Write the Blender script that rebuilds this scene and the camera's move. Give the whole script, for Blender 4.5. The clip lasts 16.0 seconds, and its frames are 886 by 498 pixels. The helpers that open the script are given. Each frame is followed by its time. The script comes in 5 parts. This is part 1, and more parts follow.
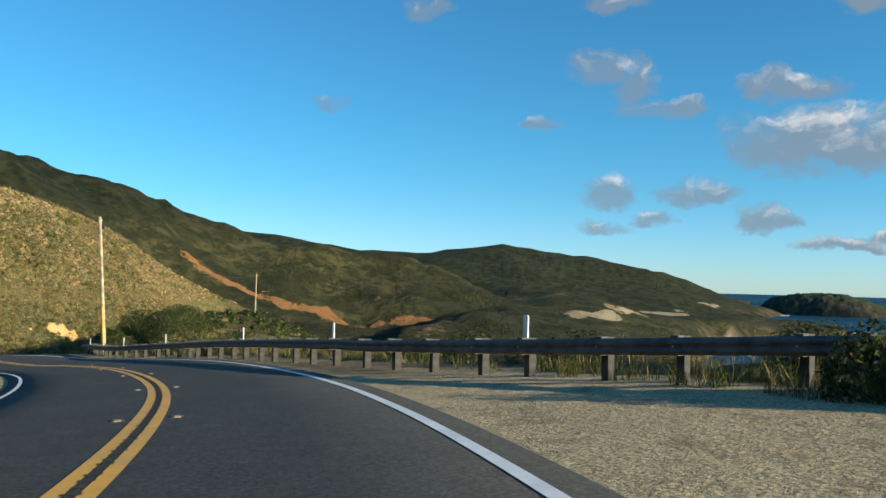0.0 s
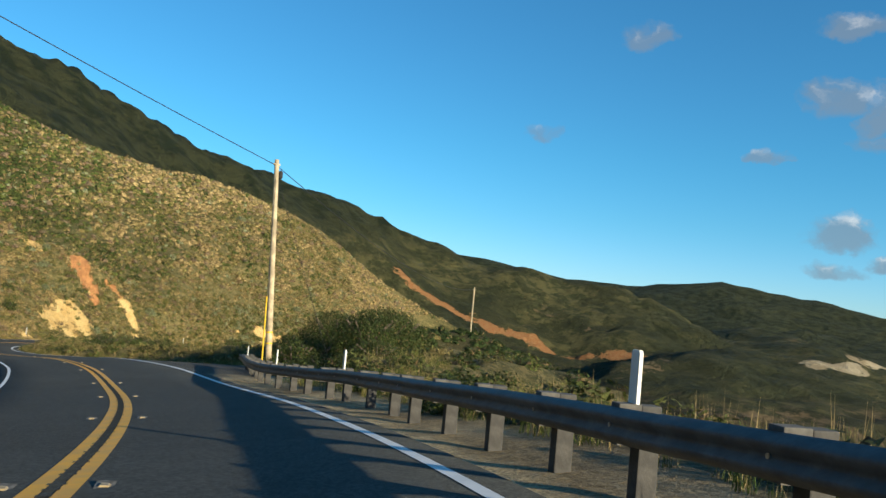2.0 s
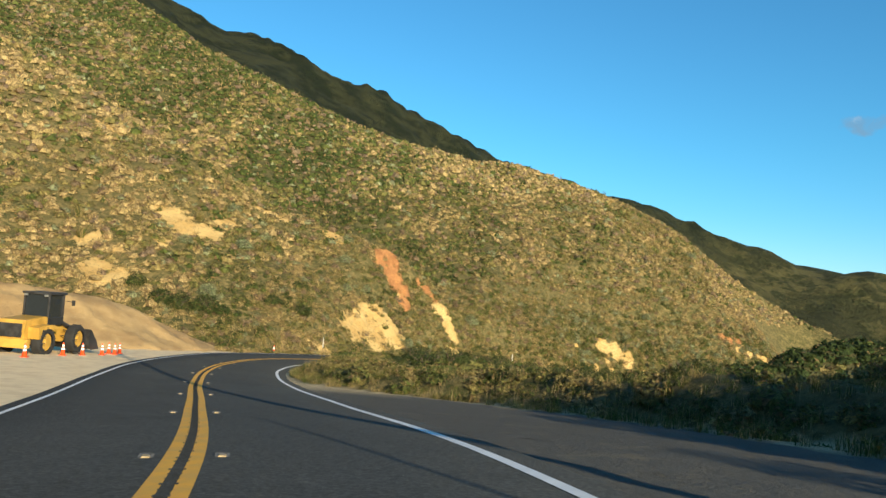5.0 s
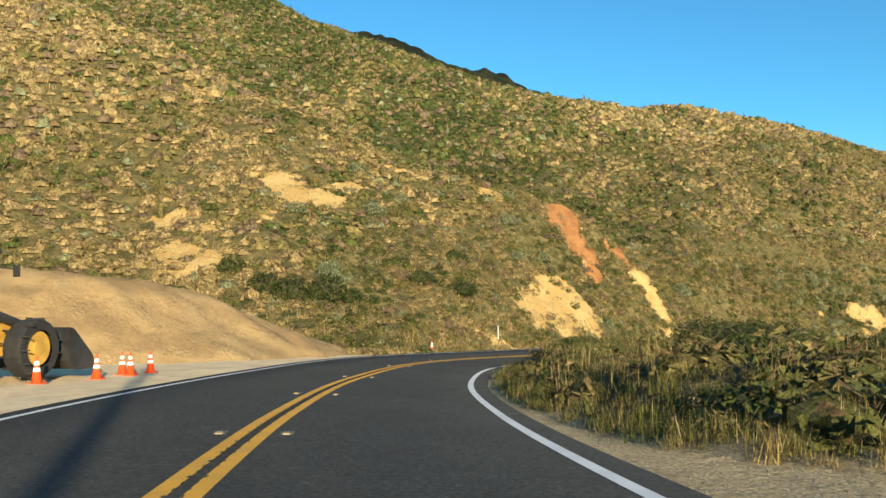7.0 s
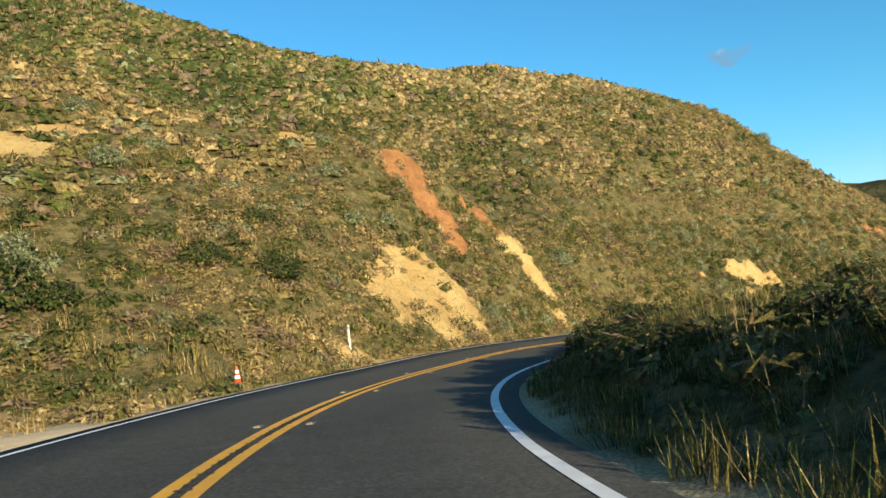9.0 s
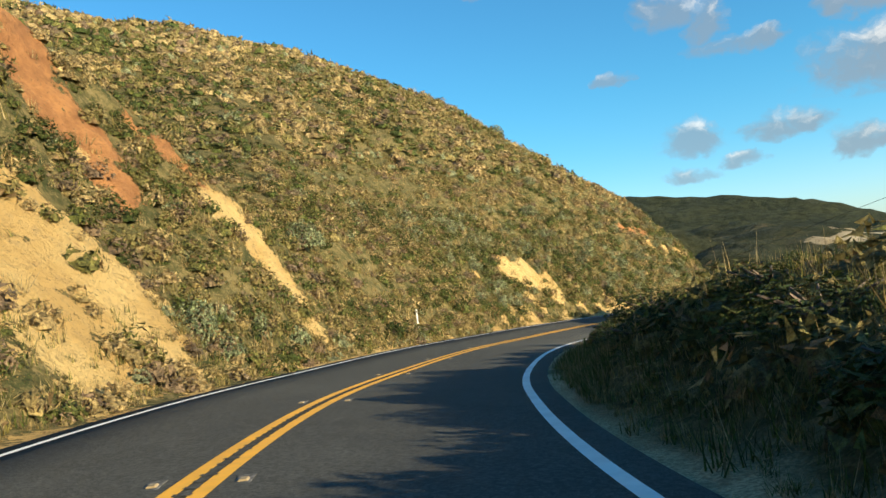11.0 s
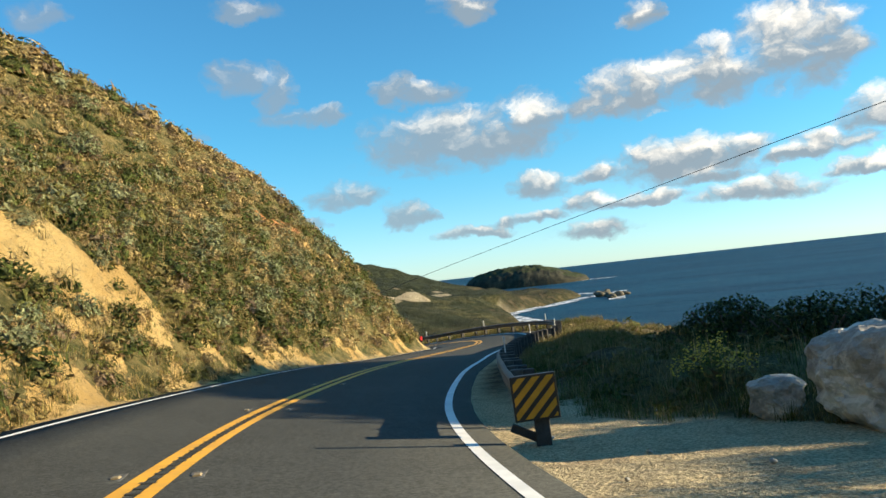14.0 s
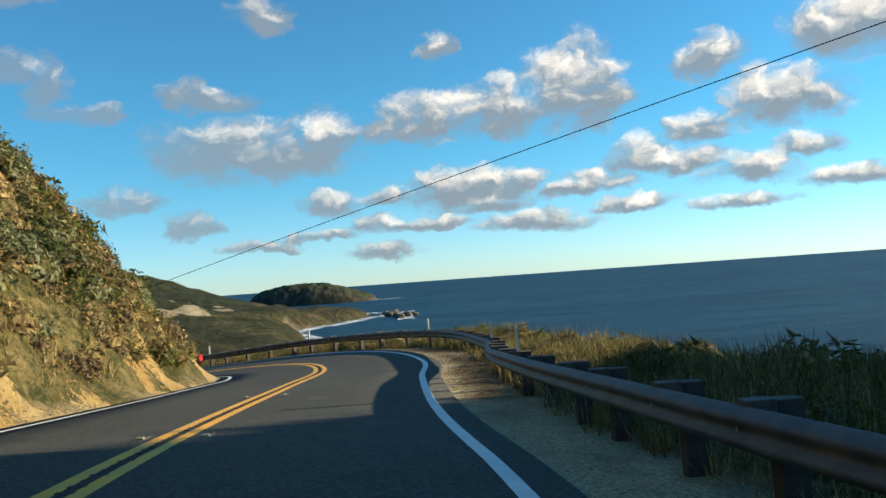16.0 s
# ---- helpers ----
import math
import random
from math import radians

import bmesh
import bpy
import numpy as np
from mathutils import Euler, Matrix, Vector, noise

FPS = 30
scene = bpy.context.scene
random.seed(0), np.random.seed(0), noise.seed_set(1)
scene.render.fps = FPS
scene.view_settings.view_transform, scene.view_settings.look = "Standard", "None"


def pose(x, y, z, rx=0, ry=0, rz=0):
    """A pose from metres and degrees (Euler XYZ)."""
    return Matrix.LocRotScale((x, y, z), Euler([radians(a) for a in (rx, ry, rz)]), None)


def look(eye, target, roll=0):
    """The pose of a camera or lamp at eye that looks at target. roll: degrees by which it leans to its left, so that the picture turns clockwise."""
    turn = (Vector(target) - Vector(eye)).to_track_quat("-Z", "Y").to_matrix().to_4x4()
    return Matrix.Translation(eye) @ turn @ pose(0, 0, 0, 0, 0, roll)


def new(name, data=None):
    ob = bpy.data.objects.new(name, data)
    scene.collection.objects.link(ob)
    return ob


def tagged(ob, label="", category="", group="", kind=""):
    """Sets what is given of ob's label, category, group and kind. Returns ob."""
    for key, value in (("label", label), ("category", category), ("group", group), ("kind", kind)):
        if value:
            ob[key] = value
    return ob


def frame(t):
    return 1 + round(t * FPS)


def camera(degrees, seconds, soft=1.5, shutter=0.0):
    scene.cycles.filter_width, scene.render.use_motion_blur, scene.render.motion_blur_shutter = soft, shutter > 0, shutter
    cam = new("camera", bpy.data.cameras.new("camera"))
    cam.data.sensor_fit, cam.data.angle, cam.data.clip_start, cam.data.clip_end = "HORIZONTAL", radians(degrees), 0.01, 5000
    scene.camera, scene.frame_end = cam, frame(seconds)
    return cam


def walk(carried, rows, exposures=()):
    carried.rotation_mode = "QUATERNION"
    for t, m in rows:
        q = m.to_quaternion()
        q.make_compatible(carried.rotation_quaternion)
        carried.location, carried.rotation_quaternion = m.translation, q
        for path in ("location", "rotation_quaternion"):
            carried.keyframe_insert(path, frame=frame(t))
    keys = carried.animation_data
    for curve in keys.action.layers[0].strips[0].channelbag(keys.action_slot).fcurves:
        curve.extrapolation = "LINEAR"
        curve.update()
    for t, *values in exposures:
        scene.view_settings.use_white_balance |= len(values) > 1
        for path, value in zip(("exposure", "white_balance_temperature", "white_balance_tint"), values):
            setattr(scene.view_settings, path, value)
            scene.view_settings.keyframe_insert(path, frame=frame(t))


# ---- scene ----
cam = camera(58.17, 16.0)

# seconds, metres, then yaw (to the left from +y), pitch (up) and roll in degrees
PATH = [
    (0, -14.660, -98.459, 9.974, -44.50, 2.31, 1.36),
    (0.5, -10.996, -92.614, 9.559, -42.92, 2.94, 3.58),
    (1, -7.636, -86.643, 9.090, -39.11, 3.20, 4.97),
    (1.5, -4.783, -80.637, 8.622, -34.34, 3.42, 5.46),
    (2, -2.289, -74.239, 8.145, -29.63, 3.50, 5.36),
    (2.5, -0.205, -67.290, 7.549, -25.07, 3.33, 4.33),
    (3, 1.355, -60.229, 6.876, -21.43, 2.85, 3.35),
    (3.5, 2.041, -53.917, 6.295, -18.28, 2.94, 3.34),
    (4, 2.642, -46.627, 5.695, -14.35, 2.92, 4.31),
    (4.5, 2.989, -39.512, 5.204, -11.06, 3.09, 4.93),
    (5, 3.015, -32.427, 4.699, -8.60, 2.83, 4.31),
    (5.2, 3.080, -29.562, 4.477, -7.51, 2.73, 4.06),
    (5.5, 3.027, -25.244, 4.067, -5.68, 2.61, 3.61),
    (6, 2.458, -18.095, 3.295, -2.57, 2.47, 2.51),
    (6.5, 1.528, -11.010, 2.495, -0.15, 2.35, 1.03),
    (7, 0.528, -4.070, 1.826, 0.66, 2.21, -0.81),
    (7.3, -0.005, -0.000, 1.530, 0.00, 2.08, -2.07),
    (7.5, -0.308, 2.670, 1.370, -1.01, 1.98, -2.95),
    (8, -0.891, 9.108, 0.869, -4.96, 1.81, -4.80),
    (8.2, -1.046, 11.620, 0.665, -6.85, 1.83, -5.27),
    (8.5, -1.124, 15.481, 0.388, -9.81, 1.87, -5.86),
    (9, -0.769, 22.108, -0.084, -15.04, 1.93, -6.61),
    (9.5, 0.166, 28.818, -0.547, -20.52, 1.93, -7.08),
    (10, 1.687, 35.392, -1.040, -26.15, 1.84, -7.32),
    (10.3, 2.875, 39.189, -1.359, -29.55, 1.73, -7.36),
    (10.5, 3.776, 41.640, -1.584, -31.83, 1.63, -7.36),
    (11, 6.399, 47.618, -2.043, -38.02, 1.26, -7.24),
    (11.5, 9.783, 53.366, -2.477, -44.69, 0.95, -6.08),
    (12, 13.950, 58.767, -2.962, -50.01, 0.98, -4.96),
    (12.5, 18.829, 64.040, -3.541, -55.10, 0.92, -5.10),
    (13, 23.775, 68.699, -4.080, -59.54, 1.18, -5.88),
    (13.5, 29.107, 72.966, -4.630, -64.01, 1.59, -6.38),
    (14, 34.694, 76.935, -5.161, -68.71, 2.01, -6.24),
    (14.5, 40.037, 80.045, -5.710, -73.64, 2.21, -6.81),
    (15, 45.884, 82.924, -6.110, -78.12, 2.01, -7.02),
    (15.5, 52.470, 85.562, -6.588, -81.45, 1.78, -6.13),
    (16, 59.388, 87.828, -7.032, -83.96, 2.02, -4.06),
]

def eye_pose(x, y, z, yaw, pitch, roll):
    return Matrix.Translation((x, y, z)) @ Euler((0, 0, radians(yaw))).to_matrix().to_4x4() @ Euler((radians(90 + pitch), 0, 0)).to_matrix().to_4x4() @ Euler((0, 0, radians(roll))).to_matrix().to_4x4()


walk(cam, [(r[0], eye_pose(*r[1:])) for r in PATH], exposures=[(0, .80, 6450, 10), (3, .72, 6450, 10), (5, .90, 6800, 10), (7.5, .98, 6850, 10), (10.5, 1.1, 6850, 10), (12, 1.25, 6950, 10), (13, 1.28, 7000, 10), (14, 1.22, 7000, 10), (15, 1.1, 6950, 10), (16, 1.0, 6900, 10)])

# ---------------------------------------------------------------- light
SUN_EL, SUN_AZ = 14.0, Vector((0.33, -0.945, 0)).normalized()
to_sun = Vector((SUN_AZ.x * math.cos(radians(SUN_EL)), SUN_AZ.y * math.cos(radians(SUN_EL)), math.sin(radians(SUN_EL))))
sun = new("sun", bpy.data.lights.new("sun", "SUN"))
sun.data.energy, sun.data.angle, sun.data.color = 5.0, radians(0.5), (1.0, 0.86, 0.60)
sun.matrix_world = look((0, 0, 100), Vector((0, 0, 100)) - to_sun)


class Nodes:
    """A short way to write node trees."""

    def __init__(self, tree):
        self.t = tree
        tree.nodes.clear()

    def n(self, kind, **sets):
        node = self.t.nodes.new(kind)
        for key, value in sets.items():
            setattr(node, key, value)
        return node

    def put(self, value, socket):
        if isinstance(value, bpy.types.NodeSocket):
            self.t.links.new(value, socket)
        elif value is not None:
            if isinstance(value, tuple) and len(value) == 3 and socket.type == "RGBA":
                value = (*value, 1)
            socket.default_value = value

    def math(self, op, a, b=None, c=None, clamp=False):
        node = self.n("ShaderNodeMath", operation=op, use_clamp=clamp)
        for v, s in zip((a, b, c), node.inputs):
            self.put(v, s)
        return node.outputs[0]

    def vec(self, op, a, b=None, scale=None):
        node = self.n("ShaderNodeVectorMath", operation=op)
        self.put(a, node.inputs[0])
        if b is not None:
            self.put(b, node.inputs[1])
        if scale is not None:
            self.put(scale, node.inputs["Scale"])
        return node.outputs["Value"] if op in ("LENGTH", "DOT_PRODUCT", "DISTANCE") else node.outputs[0]

    def noise(self, scale, detail=4, rough=0.55, where=None, distort=0.0, out="Fac"):
        node = self.n("ShaderNodeTexNoise")
        self.put(where, node.inputs["Vector"])
        for key, v in (("Scale", scale), ("Detail", detail), ("Roughness", rough), ("Distortion", distort)):
            self.put(v, node.inputs[key])
        return node.outputs[out]

    def step(self, value, lo, hi, to_lo=0.0, to_hi=1.0):
        node = self.n("ShaderNodeMapRange", interpolation_type="SMOOTHSTEP")
        for v, s in zip((value, lo, hi, to_lo, to_hi), node.inputs):
            self.put(v, s)
        return node.outputs[0]

    def mix(self, fac, a, b, blend="MIX"):
        node = self.n("ShaderNodeMix", data_type="RGBA", blend_type=blend)
        self.put(fac, node.inputs[0])
        self.put(a, node.inputs[6])
        self.put(b, node.inputs[7])
        return node.outputs[2]

    def attr(self, name):
        return self.n("ShaderNodeAttribute", attribute_name=name).outputs["Fac"]

    def bump(self, height, strength=0.3, distance=0.02):
        node = self.n("ShaderNodeBump")
        self.put(strength, node.inputs["Strength"])
        self.put(distance, node.inputs["Distance"])
        self.put(height, node.inputs["Height"])
        return node.outputs[0]

    def surface(self, color, rough=0.8, normal=None, metal=0.0, spec=0.5, **more):
        b = self.n("ShaderNodeBsdfPrincipled")
        for key, v in (("Base Color", color), ("Roughness", rough), ("Metallic", metal), ("Specular IOR Level", spec), ("Normal", normal), *more.items()):
            self.put(v, b.inputs[key])
        self.t.links.new(b.outputs[0], self.n("ShaderNodeOutputMaterial").inputs[0])
        return b


def material(name):
    m = bpy.data.materials.new(name)
    m.use_nodes = True
    return m, Nodes(m.node_tree)


SKY_EDGE = (0.60, 0.88, 1.24)
SKY_HIGH, SKY_LOW, SKY_LIGHT, CLOUD_UP = (0.36, 0.85, 0.94), (0.50, 0.81, 1.00), 0.11, 5.3
world = bpy.data.worlds.new("world")
scene.world = world
world.use_nodes = True
W = Nodes(world.node_tree)
sky = W.n("ShaderNodeTexSky", sky_type="NISHITA", sun_disc=False)
sky.sun_elevation = radians(SUN_EL)
sky.sun_rotation = math.atan2(SUN_AZ.x, SUN_AZ.y)
sky.altitude, sky.air_density, sky.dust_density, sky.ozone_density = 60, 1.0, 0.0, 4.0
# heaps of cloud: azimuth from +y to the right, height over the horizon, half width, half height, all in degrees
CLOUDS = [
    (70.6, 9.2, 7.1, 2.5), (76.2, 10.2, 2.4, 2.0), (83.0, 10.8, 3.9, 2.0), (88.5, 11.2, 3.9, 2.4), (94.1, 12.0, 3.9, 3.5), (86.1, 6.0, 5.7, 1.6), (76.3, 5.4, 2.0, 1.1), (79.7, 4.1, 2.2, 0.8),
    (66.4, 4.5, 1.9, 1.1), (71.4, 2.8, 2.8, 0.5), (79.7, 2.1, 2.8, 0.7), (90.8, 3.3, 4.5, 0.9), (98.6, 7.3, 2.5, 1.7), (95.4, 5.8, 2.8, 1.0), (103.2, 13.2, 2.4, 1.8),
    (107.9, 9.9, 3.9, 2.4), (102.5, 8.8, 2.0, 1.3), (105.5, 5.5, 3.2, 1.3), (111.5, 4.6, 2.8, 0.8)]
CLOUDS += [
    (112.6, 13.7, 4.5, 2.4), (72.0, 18.5, 2.0, 1.6), (84.4, 16.2, 1.6, 1.2), (68.6, 12.9, 2.4, 1.1), (56.2, 6.3, 2.2, 1.3), (62.4, 6.3, 2.7, 1.0), (55.8, 4.0, 1.8, 0.6), (59.0, 4.6, 1.4, 0.6),
    (55.4, 14.7, 2.4, 1.3), (57.8, 13.9, 1.6, 1.7), (60.1, 12.1, 3.0, 0.8), (66.5, 13.5, 2.0, 1.2), (36.0, 12.1, 1.5, 0.5), (43.1, 19.1, 2.0, 1.0), (56.5, 19.3, 2.4, 0.9), (51.5, 11.2, 1.6, 0.6)]
CLOUDS += [(75.0, 3.4, 3.0, .5), (83.0, 4.0, 3.5, .6), (88.0, 4.9, 3.6, .7), (93.5, 5.4, 3.0, .7), (97.5, 4.2, 3.5, .6), (101.5, 6.6, 3.0, 1.0), (104.5, 3.6, 3.0, .5), (80.5, 5.9, 2.2, .6), (108.5, 6.8, 2.6, .9)]
ray_dir = W.vec("NORMALIZE", W.n("ShaderNodeTexCoord").outputs["Generated"])
split = W.n("ShaderNodeSeparateXYZ")
W.put(ray_dir, split.inputs[0])
az = W.math("MULTIPLY", W.math("ARCTAN2", split.outputs[0], split.outputs[1]), 57.2958)
el = W.math("MULTIPLY", W.math("ARCSINE", split.outputs[2]), 57.2958)
plan = W.n("ShaderNodeCombineXYZ")
W.put(az, plan.inputs[0])
W.put(W.math("MULTIPLY", el, 1.25), plan.inputs[1])
warp = W.vec("SUBTRACT", W.noise(.30, 5, .6, plan.outputs[0], out="Color"), (.5, .5, .5))
plan_2 = W.vec("ADD", plan.outputs[0], W.vec("MULTIPLY", warp, (5.0, 3.0, 0)))
split_2 = W.n("ShaderNodeSeparateXYZ")
W.put(plan_2, split_2.inputs[0])
az_2, el_2 = split_2.outputs[0], W.math("DIVIDE", split_2.outputs[1], 1.25)
puff = W.noise(.42, 8, .54, plan_2)
puff_up = W.noise(.42, 8, .54, W.vec("ADD", plan_2, (.55, .75, 0)))
body, lift = None, None
for ca, ce, cw, ch in CLOUDS:
    u = W.math("DIVIDE", W.math("SUBTRACT", az_2, ca), cw * 1.3)
    v = W.math("DIVIDE", W.math("SUBTRACT", el_2, ce), ch * 1.45)
    low = W.math("MULTIPLY", W.math("MINIMUM", v, 0.0), .7)
    r = W.math("ADD", W.math("MULTIPLY", u, u), W.math("MULTIPLY", W.math("ADD", v, low), W.math("ADD", v, low)))
    k = W.math("MAXIMUM", W.math("SUBTRACT", 1.0, r), 0.0)
    kv = W.math("MULTIPLY", k, v)
    body = k if body is None else W.math("MAXIMUM", body, k)
    lift = kv if lift is None else W.math("ADD", lift, kv)
dense = W.math("ADD", W.math("MULTIPLY", body, 1.35), W.math("MULTIPLY", W.math("SUBTRACT", puff, .53), 2.7))
dense = W.math("MULTIPLY", dense, W.step(body, 0.0, .22))
cover = W.step(dense, -.05, 1.25)
lit = W.math("ADD", W.math("MULTIPLY", lift, 1.0), W.math("MULTIPLY", W.math("SUBTRACT", puff, puff_up), 1.7))
lit = W.step(W.math("ADD", lit, W.step(az, 50.0, 100.0, -.22, .06)), -.05, .95)
cloud = W.mix(lit, (.235, .305, .375), (1.16, 1.10, 1.00))
sky_tint = W.mix(W.step(el, -1.0, 7.0), SKY_EDGE, W.mix(W.step(el, 0.0, 12.0), SKY_LOW, SKY_HIGH))
sky_col = W.mix(1.0, sky.outputs[0], sky_tint, "MULTIPLY")
both = W.mix(W.math("MULTIPLY", cover, W.step(az, 45.0, 85.0, .6, .96)), sky_col, W.mix(1.0, cloud, (CLOUD_UP, CLOUD_UP, CLOUD_UP), "MULTIPLY"))
back = W.n("ShaderNodeBackground")
W.t.links.new(both, back.inputs[0])
back.inputs[1].default_value = SKY_LIGHT
W.t.links.new(back.outputs[0], W.n("ShaderNodeOutputWorld").inputs[0])

# ---------------------------------------------------------------- plan
SEA = -60.0
# the road's middle line: x, y, z and how much it falls to its right per metre
UPHILL = [
    (-45.17, -121.74, 10.392, -0.0257),
    (-30.14, -111.81, 9.790, -0.0287),
    (-21.92, -104.68, 9.188, -0.0321),
    (-16.07, -97.55, 8.617, -0.0413),
    (-10.16, -88.32, 7.927, -0.0498),
    (-5.59, -78.94, 7.172, -0.0590),
    (-2.06, -68.30, 6.311, -0.0618),
    (0.30, -57.55, 5.333, -0.0599),
    (1.62, -46.49, 4.298, -0.0579),
    (2.15, -35.20, 3.551, -0.0533),
    (1.74, -23.90, 2.649, -0.0355),
    (0.33, -12.60, 1.517, -0.0117),
]
TURN = [
    (-1.21, -1.49, 0.484, 0.0145),
    (-2.24, 9.01, -0.300, 0.0435),
    (-2.46, 19.50, -1.056, 0.0477),
    (-1.25, 30.53, -1.801, 0.0523),
    (1.64, 41.06, -2.635, 0.0525),
    (6.24, 50.84, -3.442, 0.0537),
    (12.74, 59.85, -4.141, 0.0666),
    (20.70, 68.10, -5.047, 0.0794),
    (29.13, 75.26, -5.871, 0.0885),
    (38.02, 81.17, -6.689, 0.0948),
    (47.54, 86.11, -7.400, 0.0963),
    (58.65, 90.05, -8.147, 0.0845),
]
BEND = [
    (65.96, 91.85, -8.624, 0.0563),
    (72.05, 93.12, -9.075, 0.0263),
    (79.53, 94.27, -9.566, -0.0001),
    (85.57, 95.02, -9.876, -0.0217),
    (90.90, 97.09, -10.150, -0.0403),
    (94.89, 100.75, -10.515, -0.0457),
    (98.29, 105.79, -11.038, -0.0402),
    (102.73, 111.80, -11.691, -0.0352),
    (109.17, 118.83, -12.555, -0.0307),
    (120.13, 129.37, -13.523, -0.0265),
]
LINE = UPHILL + TURN + BEND


def spline(points, step):
    """Catmull-Rom through the points, sampled about every step metres."""
    p = np.array(points, float)
    p = np.vstack([2 * p[0] - p[1], p, 2 * p[-1] - p[-2]])
    out = []
    for i in range(1, len(p) - 2):
        n = max(2, int(np.linalg.norm(p[i + 1][:2] - p[i][:2]) / step))
        t = np.linspace(0, 1, n, endpoint=False)[:, None]
        a, b, c, d = p[i - 1], p[i], p[i + 1], p[i + 2]
        out.append(0.5 * (2 * b + (c - a) * t + (2 * a - 5 * b + 4 * c - d) * t**2 + (3 * b - a - 3 * c + d) * t**3))
    return np.vstack(out + [p[-2:-1]])


ROAD = spline(LINE, 0.5)
R_T = np.gradient(ROAD[:, :2], axis=0)
R_T /= np.linalg.norm(R_T, axis=1)[:, None]
R_N = np.stack([R_T[:, 1], -R_T[:, 0]], 1)      # to the right
R_S = np.r_[0, np.cumsum(np.linalg.norm(np.diff(ROAD[:, :2], axis=0), axis=1))]
# the widths of the left and right lanes, by the y of the middle line
W_L = np.interp(ROAD[:, 1], *zip(*[(-122, 3.73), (-98, 3.60), (-68, 3.31), (-35, 3.08), (-1, 3.68), (31, 3.54), (60, 3.26), (81, 3.52), (92, 3.27), (95, 3.11), (106, 3.46), (129, 3.75)]))
W_R = np.interp(ROAD[:, 1], *zip(*[(-122, 3.50), (-98, 3.55), (-68, 3.70), (-35, 3.60), (-1, 3.66), (31, 3.38), (60, 3.73), (81, 3.62), (92, 3.73), (95, 3.44), (106, 3.61), (129, 3.63)]))


def along(x, y):
    """Index of the nearest road sample and the offset to the right of the middle line."""
    x, y = np.asarray(x, float).ravel(), np.asarray(y, float).ravel()
    idx, best = np.zeros(len(x), int), np.full(len(x), 1e12)
    for k in range(0, len(ROAD), 4):
        d = (x - ROAD[k, 0]) ** 2 + (y - ROAD[k, 1]) ** 2
        m = d < best
        idx[m], best[m] = k, d[m]
    base = idx.copy()
    for off in (-3, -2, -1, 1, 2, 3):
        k = np.clip(base + off, 0, len(ROAD) - 1)
        d = (x - ROAD[k, 0]) ** 2 + (y - ROAD[k, 1]) ** 2
        m = d < best
        idx[m], best[m] = k[m], d[m]
    side = np.sign((x - ROAD[idx, 0]) * R_N[idx, 0] + (y - ROAD[idx, 1]) * R_N[idx, 1])
    return idx, side * np.sqrt(best)


def at_road(s, lat, up=0.0):
    """A place s metres along the road, lat metres right of its middle line."""
    i = int(np.clip(np.searchsorted(R_S, s), 0, len(R_S) - 1))
    p = ROAD[i]
    return Vector((p[0] + R_N[i, 0] * lat, p[1] + R_N[i, 1] * lat, p[2] - p[3] * lat + up))


def smooth(v, a, b):
    t = np.clip((v - a) / (b - a), 0, 1)
    return t * t * (3 - 2 * t)


def lattice(ix, iy, seed):
    h = (ix.astype(np.int64) * 374761393 + iy.astype(np.int64) * 668265263 + seed * 974634777) & 0xFFFFFFFF
    h = ((h ^ (h >> 13)) * 1274126177) & 0xFFFFFFFF
    return ((h ^ (h >> 16)) & 0xFFFF) / 65535.0


def rough(x, y, size, octaves=4, seed=0):
    """Fractal value noise, about -1 to 1."""
    total, amp, norm = 0.0, 1.0, 0.0
    for o in range(octaves):
        u, v = x / size, y / size
        iu, iv = np.floor(u), np.floor(v)
        fu, fv = u - iu, v - iv
        fu, fv = fu * fu * (3 - 2 * fu), fv * fv * (3 - 2 * fv)
        a, b = lattice(iu, iv, seed + o), lattice(iu + 1, iv, seed + o)
        c, d = lattice(iu, iv + 1, seed + o), lattice(iu + 1, iv + 1, seed + o)
        total = total + amp * ((a * (1 - fu) + b * fu) * (1 - fv) + (c * (1 - fu) + d * fu) * fv - 0.5) * 2
        norm, amp, size = norm + amp, amp * 0.5, size * 0.47
    return total / norm * 1.6


# hill crests: x, y, z and the slope down from there
SPUR = [(21, 75.5, 0.3, .95), (16.5, 78.4, 3.9, .97), (11, 80, 10.6, .95), (4, 80.5, 11.6, .78), (-2.8, 81, 13.2, .72), (-11, 84, 16.4, .64), (-19, 88, 21.2, .6), (-29, 94, 25.8, .7),
        (-38, 98, 31.0, .7), (-50, 104, 38.5, .7), (-75, 118, 52, .7)]
HILL = [(124, 148, -6, .9), (112, 146, 5, .85), (100, 141, 16, .75), (88, 137, 20.5, .82), (78, 143, 23.6, .79), (65, 151, 29.8, .73), (49.5, 155, 34.5, .62),
        (27.5, 161, 37.6, .52), (11, 162, 41.5, .56), (-10, 164, 49.5, .7), (-36, 178, 64, .8), (-60, 190, 78, .8), (-110, 230, 100, .7)]
NOSE = [(88, 135, 19.8, .8), (88.5, 126, 13.8, .85), (88.5, 118, 8.8, .95), (88.5, 111, 4.2, 1.1), (87, 106.5, .3, 1.25), (82, 104.5, -1.8, 1.2)]
